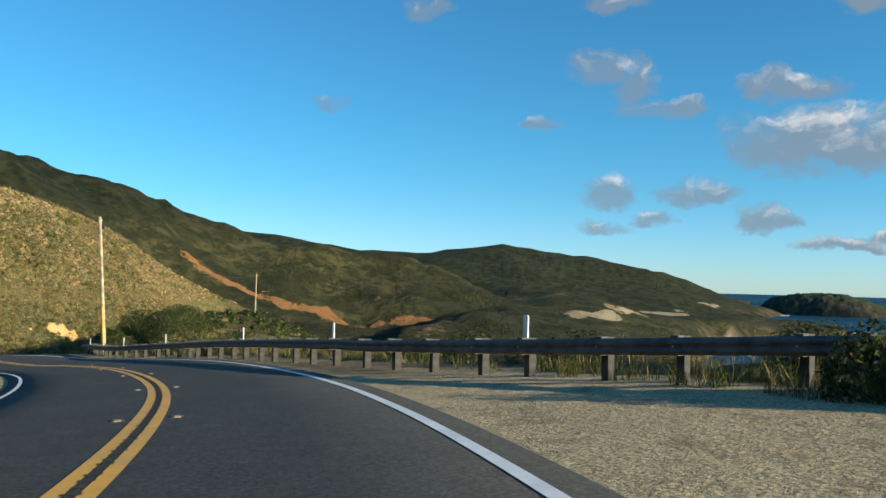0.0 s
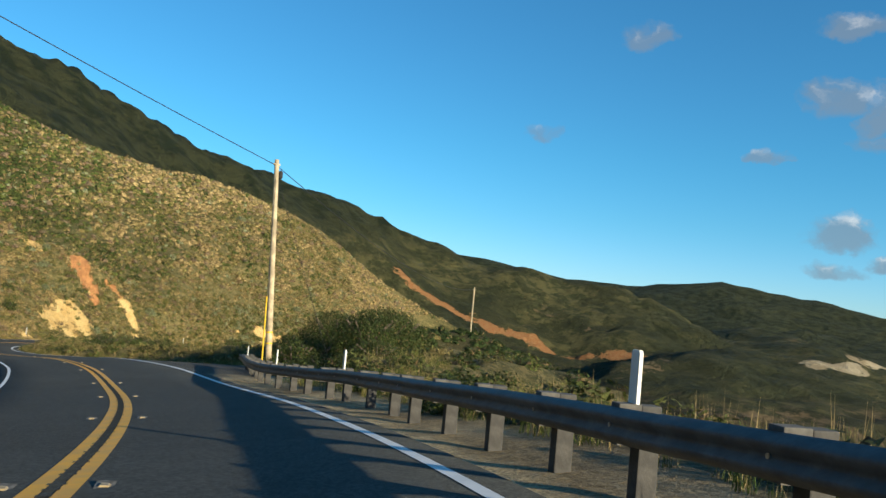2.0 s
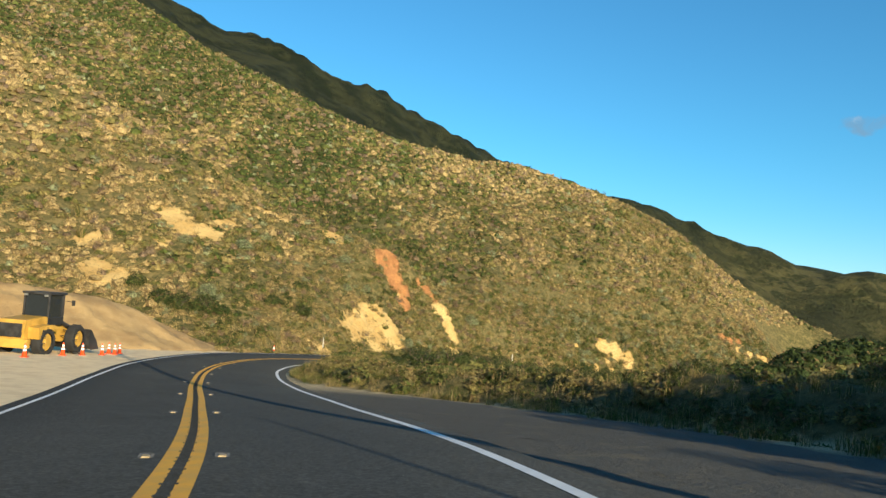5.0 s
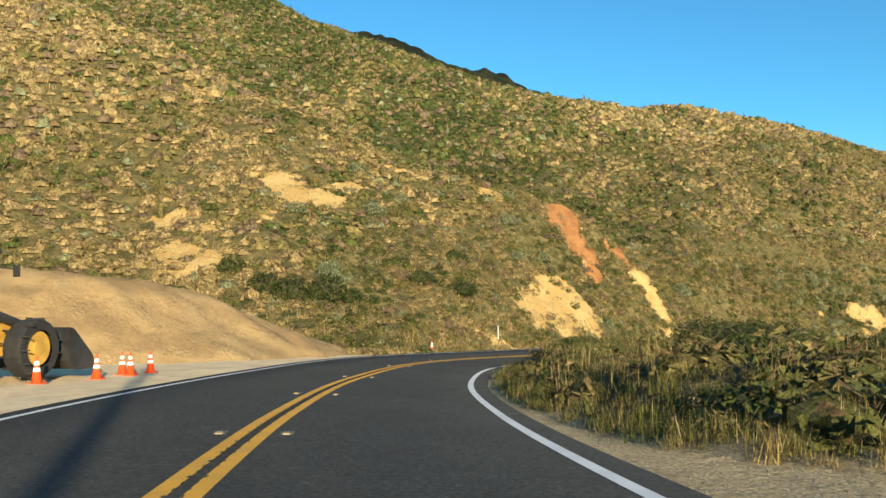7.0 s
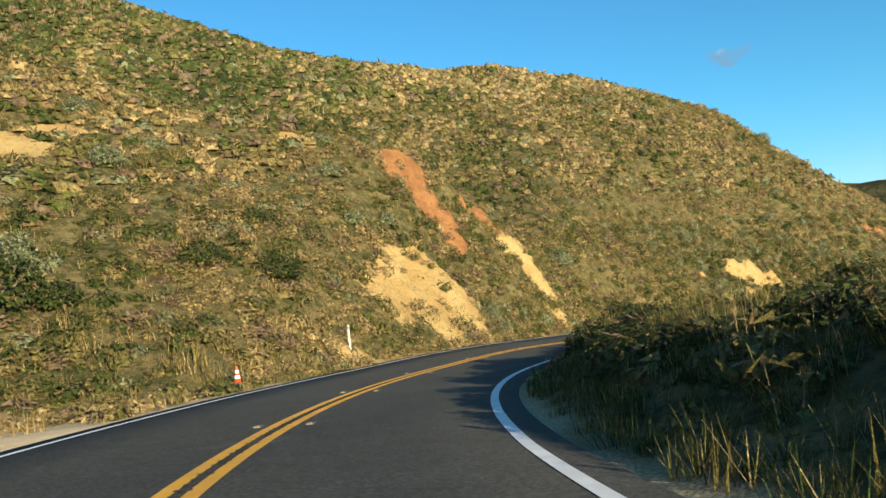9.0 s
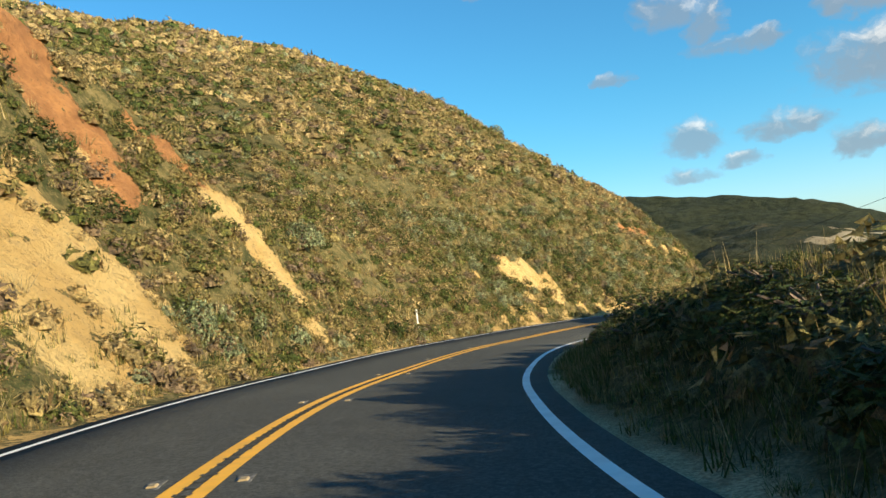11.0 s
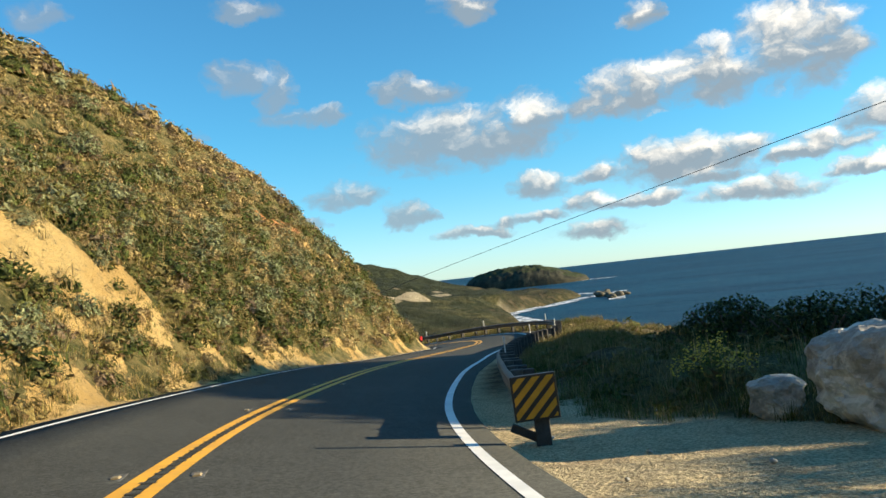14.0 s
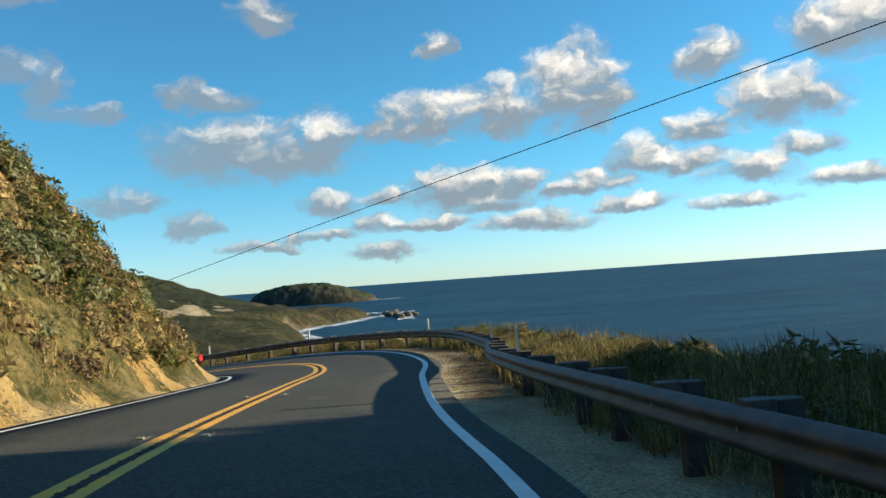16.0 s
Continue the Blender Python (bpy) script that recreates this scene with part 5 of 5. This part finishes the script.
# ---------------------------------------------------------------- sign, boulders, marker posts
def object_marker(where, turn):
    ob = thing("warning_sign", where, "square amber and black striped hazard sign on a timber post", "road sign", turn=turn)
    bm = bmesh.new()
    box(bm, (.20, .2, .75), (.04, .09, .02), .012)
    part("post", bm, M_POSTDARK, ob)
    bm = bmesh.new()
    box(bm, (.46, .09, .11), (-.16, .10, .16), .01)
    bmesh.ops.rotate(bm, verts=bm.verts, cent=(-.16, .10, .16), matrix=Euler((0, radians(27), 0)).to_matrix())
    part("brace", bm, M_POSTDARK, ob, "low dark timber brace")
    w = .60
    base = .36
    tilt = Euler((0, radians(-2), 0)).to_matrix().to_4x4()
    bm = bmesh.new()
    box(bm, (w, .10, w), (0, -.03, base + w / 2), .006)
    bmesh.ops.transform(bm, matrix=tilt, verts=bm.verts)
    part("panel", bm, M_SIGNK, ob, "deep black sign box")
    # diagonal stripes, clipped to the panel
    h = w / 2 - .028
    for k in range(-3, 4):
        c = k * .19 - .02
        poly = [(-9, -9 + c), (9, 9 + c), (9, 9 + c + .105), (-9, -9 + c + .105)]
        for ax, lim, sgn in ((0, h, 1), (0, -h, -1), (1, h, 1), (1, -h, -1)):
            out = []
            for i in range(len(poly)):
                p, q = poly[i], poly[(i + 1) % len(poly)]
                pin, qin = sgn * (p[ax] - lim) <= 0, sgn * (q[ax] - lim) <= 0
                if pin:
                    out.append(p)
                if pin != qin:
                    t = (lim - p[ax]) / (q[ax] - p[ax])
                    out.append((p[0] + t * (q[0] - p[0]), p[1] + t * (q[1] - p[1])))
            poly = out
            if not poly:
                break
        if len(poly) > 2:
            bm = bmesh.new()
            plate(bm, [(x_, z_ + base + w / 2) for x_, z_ in poly], .004, tilt @ Matrix.Translation((0, -.084, 0)))
            part("stripe", bm, M_SIGNY, ob, "amber reflective stripe")
    return ob


sp = Vector((44.95, 79.84, 0))
object_marker((sp.x, sp.y, float(ground_z(sp.x, sp.y))), radians(-71))


def boulder(where, size, seed, mat, label, category="boulder", sub=4, block=False):
    bm = bmesh.new()
    bmesh.ops.create_icosphere(bm, subdivisions=sub, radius=1)
    off = Vector((seed * 7.3, seed * 3.1, seed))
    for v in bm.verts:
        d = v.co.normalized()
        # faceted by a few planes
        r = 1.0
        for k in range(9):
            n = Vector((math.sin(k * 2.4 + seed), math.cos(k * 1.7 + seed * 2), math.sin(k * 3.1 + seed * .7) * .8)).normalized()
            cdot = d.dot(n)
            if cdot > .05:
                r = min(r, (.72 + .1 * math.sin(k + seed)) / cdot)
        if block:
            r = .9 / (abs(d.x) ** 5 + abs(d.y) ** 5 + abs(d.z) ** 5) ** .2 * (1 + .05 * math.sin(3 * d.x + seed) - .10 * max(0, d.x * .5 - d.z))
        r *= 1 + .12 * noise.fractal(d * 2.0 + off, .8, 2.2, 5) + .03 * noise.noise(d * 9 + off) - .10 * max(0, .25 - abs(noise.noise(d * 2.7 + off)))
        v.co = Vector((d.x * r * size[0], d.y * r * size[1], d.z * r * size[2]))
    low = min(v.co.z for v in bm.verts)
    bmesh.ops.translate(bm, verts=bm.verts, vec=(0, 0, -low * .86))
    ob = part("boulder", bm, mat, smooth_shade=sub < 4)
    ob.location = where
    return tagged(ob, label, category)


for bx, by, size, seed, text in ((46.2, 75.5, (1.0, .95, .72), 3, "big pale weathered boulder on the gravel turnout"), (46.9, 76.9, (.48, .40, .32), 5, "small cream-coloured boulder on the gravel")):
    big = size[0] > .9
    b = boulder((bx, by, float(ground_z(bx, by))), size, seed, M_ROCK, text, sub=5 if big else 4, block=big)
    b.rotation_euler = (0, 0, .75 if big else seed)
for k in range(26):
    sx, sl = 225 + RNG.random() * 20, 4.6 + RNG.random() * 6
    p = at_road(sx, sl)
    r = .04 + .08 * RNG.random() ** 2
    b = boulder((p.x, p.y, float(ground_z(p.x, p.y))), (r, r * .8, r * .6), k + 20, M_ROCK, "loose pale stone lying on the gravel", "stone", 2)
    tagged(b, group="loose stones")
    b.name = "stone"


def flowering_bush(where, wide, tall, stems):
    """Loose bush of thin green stems with many small yellow heads."""
    rng = random.Random(52)
    ob = thing("flowering_bush", where, "loose wild bush with small yellow flowers behind the gravel turnout", "bush")
    stem, head = bmesh.new(), bmesh.new()
    for _ in range(stems):
        ang, out = rng.random() * math.tau, rng.random() ** .6
        foot = Vector((math.cos(ang) * out * wide * .25, math.sin(ang) * out * wide * .25, -.05))
        tip = Vector((math.cos(ang) * out * wide * .5, math.sin(ang) * out * wide * .5, tall * (1.05 - .55 * out) * (.65 + .45 * rng.random())))
        side = Vector((-math.sin(ang), math.cos(ang), 0)) * .006
        stem.faces.new([stem.verts.new(p) for p in (foot - side, foot + side, tip)])
        for _ in range(4):
            p = foot.lerp(tip, .72 + .28 * rng.random()) + Vector((rng.gauss(0, .05), rng.gauss(0, .05), rng.gauss(0, .03)))
            bmesh.ops.create_icosphere(head, subdivisions=1, radius=.012 + .012 * rng.random(), matrix=Matrix.Translation(p) @ Matrix.Diagonal((1, 1, .6, 1)))
    tagged(part("foliage", stem, M_FLOWER_STEM, ob, "thin green stems"), kind="stuff")
    tagged(part("blossom", head, M_FLOWER, ob, "small yellow flower heads"), kind="stuff")
    return ob


flowering_bush((48.9, 77.8, float(ground_z(48.9, 77.8))), 1.6, .95, 90)


def delineator(where, turn=0.0):
    ob = thing("marker_post", where, "slim white roadside marker post", "marker post", "roadside marker posts", turn)
    bm = bmesh.new()
    plate(bm, [(-.045, -.1), (.045, -.1), (.045, 1.02), (.03, 1.06), (-.03, 1.06), (-.045, 1.02)], .02)
    part("post", bm, M_MARK, ob)
    bm = bmesh.new()
    box(bm, (.07, .008, .1), (0, -.016, .93), .002)
    part("reflector", bm, M_BOLT, ob)
    return ob


for s_, l_ in ((232.6, -5.2), (196.0, -5.4)):
    p = at_road(s_, l_)
    delineator((p.x, p.y, float(ground_z(p.x, p.y))), radians(-40))


# ---------------------------------------------------------------- turnout with loader
def cone_thing(where, lean=0.0):
    ob = thing("traffic_cone", where, "orange traffic cone with two white bands", "traffic cone", "cones at the turnout")
    bm = bmesh.new()
    box(bm, (.36, .36, .04), (0, 0, .02), .01)
    part("base", bm, M_ORANGE, ob)
    bm = bmesh.new()
    tube(bm, [(0, 0, .03), (0, 0, .70), (0, 0, .715)], [.135, .032, .02], 16)
    part("body", bm, M_ORANGE, ob, smooth_shade=True)
    for lo, hi in ((.32, .42), (.49, .59)):
        bm = bmesh.new()
        ra, rb = .139 - .1537 * (lo - .03), .139 - .1537 * (hi - .03)
        tube(bm, [(0, 0, lo), (0, 0, hi)], [ra, rb], 16, False)
        part("band", bm, M_BAND, ob, "white reflective band", True)
    return ob


for k, (cx, cy) in enumerate(((-11.2, 10.2), (-10.4, 13.6), (-10.1, 16.2), (-9.6, 18.5), (-9.7, 20.5), (-9.2, 19.9), (-9.4, 22.0), (-.9, 48.4))):
    cone_thing((cx, cy, float(ground_z(cx, cy))))


def wheel(parent, at, r, w):
    bm = bmesh.new()
    prof = [(r * .62, -w / 2), (r * .9, -w / 2), (r * .98, -w * .4), (r, -w * .2), (r, w * .2), (r * .98, w * .4), (r * .9, w / 2), (r * .62, w / 2)]
    n = 28
    rings = [[bm.verts.new((y_, rr * math.cos(2 * math.pi * k / n), rr * math.sin(2 * math.pi * k / n))) for rr, y_ in prof] for k in range(n)]
    for a, b in zip(rings, rings[1:] + rings[:1]):
        for i in range(len(prof) - 1):
            bm.faces.new((a[i], a[i + 1], b[i + 1], b[i]))
    for k in range(n):
        a = 2 * math.pi * k / n
        m = Euler((a, 0, .35 if k % 2 else -.35)).to_matrix()
        box(bm, (w * .5, .05 * r, .07 * r), m @ Vector((w * .22 * (1 if k % 2 else -1), 0, r * 1.01)), 0, m)
    t = part("wheel", bm, M_BLACK, parent, "lugged black tyre")
    t.location = at
    bm = bmesh.new()
    tube(bm, [(-w * .34, 0, 0), (w * .34, 0, 0)], r * .60, 20)
    tube(bm, [(-w * .42, 0, 0), (w * .42, 0, 0)], r * .22, 12)
    part("rim", bm, M_LOADER, t, "yellow wheel rim")
    return t


loader = thing("wheel_loader", (-12.4, 16.2, float(ground_z(-12.4, 16.2))), "yellow wheel loader parked on the dirt turnout", "wheel loader", turn=radians(-13))
for wx in (-1.1, 1.1):
    for wy in (-1.65, 1.65):
        wheel(loader, (wx, wy, .80), .80, .56)
bm = bmesh.new()
plate(bm, [(-2.9, .95), (-3.0, 1.5), (-2.85, 2.0), (-.9, 2.15), (-.45, 2.05), (-.35, 1.0), (-.8, .7), (-2.5, .7)], 1.5, Euler((0, 0, math.pi / 2)).to_matrix().to_4x4())
bmesh.ops.bevel(bm, geom=bm.edges[:], offset=.05, segments=2, affect="EDGES")
part("engine_hood", bm, M_LOADER, loader, "yellow engine hood")
for sx in (-1.05, 1.05):
    bm = bmesh.new()
    plate(bm, [(-2.5, 1.0), (-2.55, 1.62), (-2.2, 1.72), (-1.1, 1.72), (-.75, 1.6), (-.75, 1.5), (-2.2, 1.5), (-2.3, 1.0)], .62, Matrix.Translation((sx, 0, 0)) @ Euler((0, 0, math.pi / 2)).to_matrix().to_4x4())
    part("fender", bm, M_LOADER, loader)
bm = bmesh.new()
box(bm, (1.3, .06, .75), (0, -2.98, 1.45), .02)
part("grille", bm, M_LOADGREY, loader, "dark radiator grille")
bm = bmesh.new()
box(bm, (2.0, .35, .5), (0, -2.85, .75), .04)
part("counterweight", bm, M_LOADER, loader)
bm = bmesh.new()
for px_ in (-.72, .72):
    for py_ in (-.75, .72):
        box(bm, (.1, .1, 1.5), (px_, py_, 2.65), .015)
box(bm, (1.55, 1.6, .45), (0, 0, 1.85), .04)
part("cab_frame", bm, M_LOADGREY, loader, "dark cab frame")
bm = bmesh.new()
box(bm, (1.7, 1.75, .14), (0, 0, 3.42), .04)
part("cab_roof", bm, M_LOADGREY, loader)
bm = bmesh.new()
box(bm, (1.38, 1.4, 1.3), (0, 0, 2.7), .02)
part("cab_glass", bm, M_GLASS, loader, "dark tinted cab glazing")
bm = bmesh.new()
plate(bm, [(.2, .75), (.3, 1.7), (1.0, 1.75), (2.1, 1.2), (2.3, .75), (1.2, .6)], .9, Euler((0, 0, math.pi / 2)).to_matrix().to_4x4())
part("front_frame", bm, M_LOADER, loader)
for sx in (-.5, .5):
    bm = bmesh.new()
    tube(bm, [(sx, 1.0, 1.75), (sx, 2.1, 1.35), (sx, 2.9, .55)], [.13, .15, .12], 8)
    part("lift_arm", bm, M_LOADGREY, loader, "dark lift arm")
    bm = bmesh.new()
    tube(bm, [(sx * .6, .8, 1.2), (sx * .6, 2.0, 1.15)], .07, 8)
    part("cylinder", bm, M_BOLT, loader)
bm = bmesh.new()
plate(bm, [(2.75, .9), (2.8, .35), (3.1, .08), (4.0, .05), (4.02, .09), (3.2, .2), (2.95, .5), (2.98, 1.25), (2.85, 1.3)], 2.75, Euler((0, 0, math.pi / 2)).to_matrix().to_4x4())
part("bucket", bm, M_LOADGREY, loader, "dark worn steel bucket")
for sx in (-1.36, 1.36):
    bm = bmesh.new()
    plate(bm, [(2.78, .3), (3.1, .05), (4.0, .05), (3.75, .5), (3.0, 1.25), (2.8, 1.25)], .04, Matrix.Translation((sx, 0, 0)) @ Euler((0, 0, math.pi / 2)).to_matrix().to_4x4())
    part("bucket_side", bm, M_LOADGREY, loader)
for sx in (-.95, .95):
    bm = bmesh.new()
    tube(bm, [(sx * .8, .9, 3.0), (sx * 1.15, 1.05, 2.95)], .02, 6)
    box(bm, (.2, .05, .32), (sx * 1.2, 1.05, 2.9), .02)
    part("mirror", bm, M_BLACK, loader)
bm = bmesh.new()
for sx in (-.6, .6):
    box(bm, (.2, .1, .12), (sx, -.88, 3.3), .02)
part("work_lamp", bm, M_BOLT, loader)

# heap of tipped earth behind the cones
SPOIL = [(-30, 31, 2.9, .62), (-21, 32, 2.7, .62), (-15.5, 33.5, 2.1, .6), (-12, 36, .9, .55), (-9.0, 40, -.9, .5), (-7.0, 44, -2.3, .45)]
hx, hy = np.meshgrid(np.arange(-38, -4, .3), np.arange(20, 52, .3))
hz = crest(hx, hy, SPOIL, .8, 1.0)
hz = hz + .22 * rough(hx, hy, 2.4, 4, 120) + .25 * np.abs(rough(hx * .6 + hy, hy, 3.2, 2, 121)) - .1
gz = ground_z(hx, hy)
heap = mesh_from("earth_mound", np.stack([hx, hy, np.where(hz > gz + .02, hz, gz - .25)], -1).reshape(-1, 3), grid_faces(hx.shape[1], hx.shape[0]), M_SPOIL)
tagged(new("earth_mound", heap), "long mound of loose tan earth at the turnout", "earth mound")

# ---------------------------------------------------------------- car far down the road
def far_car(where, turn):
    ob = thing("car", where, "dark red estate car on the far bend", "car", turn=turn)
    rot = Euler((0, 0, math.pi / 2)).to_matrix().to_4x4()
    bm = bmesh.new()
    plate(bm, [(-2.3, .35), (-2.35, .8), (-2.2, 1.0), (1.0, 1.02), (2.1, .85), (2.3, .65), (2.3, .35)], 1.82, rot)
    bmesh.ops.bevel(bm, geom=bm.edges[:], offset=.06, segments=2, affect="EDGES")
    part("body", bm, M_CAR, ob)
    bm = bmesh.new()
    plate(bm, [(-2.15, 1.0), (-1.85, 1.62), (-1.5, 1.70), (.1, 1.68), (.95, 1.02)], 1.55, rot)
    bmesh.ops.bevel(bm, geom=bm.edges[:], offset=.07, segments=2, affect="EDGES")
    part("cabin", bm, M_GLASS, ob, "dark glass cabin")
    bm = bmesh.new()
    box(bm, (1.42, 1.7, .06), (0, -.75, 1.70), .02)
    part("roof", bm, M_CAR, ob)
    for sx in (-.82, .82):
        bm = bmesh.new()
        box(bm, (.22, .06, .34), (sx, -2.33, .85), .02)
        part("tail_lamp", bm, M_TAIL, ob, "red tail lamp")
        for sy in (-1.4, 1.4):
            bm = bmesh.new()
            tube(bm, [(sx * 1.08 - .1, sy, .34), (sx * 1.08 + .1, sy, .34)], .34, 18)
            w = part("wheel", bm, M_BLACK, ob)
    bm = bmesh.new()
    box(bm, (.5, .02, .12), (0, -2.38, .78), .004)
    part("number_plate", bm, M_PLATE, ob, "blank pale number plate")
    return ob


cp = at_road(308.0, 1.8)
i = int(np.searchsorted(R_S, 308.0))
far_car(tuple(cp + Vector((0, 0, .01))), math.atan2(R_T[i, 1], R_T[i, 0]) - math.pi / 2)

# ---------------------------------------------------------------- island, surf
ix, iy = np.meshgrid(np.linspace(-190, 190, 130), np.linspace(-120, 120, 80))
body = np.clip(1 - (np.abs(ix) / 165) ** 2.6 - (np.abs(iy) / 95) ** 2.4, -1, 1)
iz = 57 * np.sign(body) * np.abs(body) ** .42 * (1 + .10 * rough(ix, iy, 60, 3, 130)) * (1 - .45 * smooth(ix, 20, 150)) + 3.0 * rough(ix, iy, 14, 4, 131)
me = mesh_from("island", np.stack([ix, iy, iz], -1).reshape(-1, 3), grid_faces(130, 80), None)


def island_material():
    m, N = material("island_rock_and_scrub")
    pos = N.n("ShaderNodeTexCoord").outputs["Object"]
    up = N.n("ShaderNodeSeparateXYZ")
    N.put(N.n("ShaderNodeNewGeometry").outputs["Normal"], up.inputs[0])
    f = N.noise(.05, 5, .65, pos)
    col = N.mix(N.step(f, .4, .6), (.028, .030, .022), (.065, .060, .040))
    col = N.mix(N.step(up.outputs[2], .75, .92), col, (.035, .046, .018))
    N.surface(col, .9, N.bump(N.noise(.12, 5, .7, pos), .8, 3), spec=.2)
    return m


me.materials.append(island_material())
island = tagged(new("island", me), "dark flat-topped rock island off the coast", "island", kind="structure")
island.location, island.rotation_euler = (2085, 650, SEA + 36 * (2180 / 4900) ** 2 - 2), (0, 0, math.atan2(529 - 785, 2113 - 2040))


def surf_material():
    m, N = material("white_surf")
    pos = N.n("ShaderNodeNewGeometry").outputs["Position"]
    f = N.step(N.noise(.06, 5, .7, pos), .42, .56)
    b = N.n("ShaderNodeBsdfDiffuse")
    b.inputs[0].default_value = (.75, .78, .80, 1)
    t = N.n("ShaderNodeBsdfTransparent")
    mix = N.n("ShaderNodeMixShader")
    N.t.links.new(f, mix.inputs[0])
    N.t.links.new(t.outputs[0], mix.inputs[1])
    N.t.links.new(b.outputs[0], mix.inputs[2])
    N.t.links.new(mix.outputs[0], N.n("ShaderNodeOutputMaterial").inputs[0])
    return m


M_SURF = surf_material()


def surf(points, width, label="broken white surf along the rocks"):
    c = spline([(a, b, 0) for a, b in points], 8)
    t = np.gradient(c[:, :2], axis=0)
    t /= np.linalg.norm(t, axis=1)[:, None]
    n = np.stack([t[:, 1], -t[:, 0]], 1)
    v = []
    for p, q in zip(c, n):
        for k in np.linspace(-.5, .5, 5):
            x_, y_ = p[0] + q[0] * k * width, p[1] + q[1] * k * width
            v.append((x_, y_, SEA + 36 * ((x_ * x_ + y_ * y_) / 4900**2) + .35))
    tagged(new("surf", mesh_from("surf", v, grid_faces(5, len(c)), M_SURF)), label, "surf", kind="stuff")


surf([(1880, 690), (1960, 720), (2010, 690), (2030, 640), (2045, 580), (2070, 520), (2105, 490), (2130, 420)], 46)
surf([(770, 268), (850, 318), (955, 360), (1095, 330), (1240, 306), (1325, 330), (1345, 410)], 26)
for k in range(14):
    t = RNG.random()
    rx, ry_ = 1110 + 190 * t + RNG.normal() * 14, 262 + 30 * t + RNG.normal() * 14
    b = boulder((rx, ry_, SEA + 1.0), (6 + 7 * RNG.random(), 5 + 5 * RNG.random(), 3 + 2 * RNG.random()), k + 60, M_CRAG, "dark wave-washed sea rock off the point", "sea rock", 2)
    b.name = "sea_rock"
    tagged(b, group="sea rocks")
surf([(1080, 250), (1150, 262), (1230, 274), (1320, 284)], 22)

# ---------------------------------------------------------------- raised pavement markers and joints
M_DOT = simple("dull_amber_reflector", (.34, .26, .14), .5, 0, .2, 8)
bm = bmesh.new()
plate(bm, [(-.05, 0), (.05, 0), (.033, .018), (-.033, .018)], .10)
dot_me = bpy.data.meshes.new("pavement_marker")
bm.to_mesh(dot_me), bm.free()
dot_me.materials.append(M_DOT)
M_SCUFF = simple("scuffed_asphalt", (.17, .165, .15), .9, 0, .45, 9, .5, spec=.2)
bm = bmesh.new()
box(bm, (.17, .62, .004), (0, .1, -.002), .001)
scuff_me = bpy.data.meshes.new("scuff")
bm.to_mesh(scuff_me), bm.free()
scuff_me.materials.append(M_SCUFF)
for k in range(34):
    s_ = 36 + k * 7.3
    for off in (-.42, .42):
        p = at_road(s_, off, .004)
        i = int(np.searchsorted(R_S, s_))
        o = new("pavement_marker", dot_me)
        o.matrix_world = Matrix.Translation(p) @ Euler((0, 0, math.atan2(R_T[i, 1], R_T[i, 0]) + math.pi / 2)).to_matrix().to_4x4()
        c = new("scuff", scuff_me)
        c.parent = o
        tagged(c, "pale scuffed asphalt patch")
        tagged(o, "amber raised pavement marker beside the centre line", "pavement marker", "pavement markers")
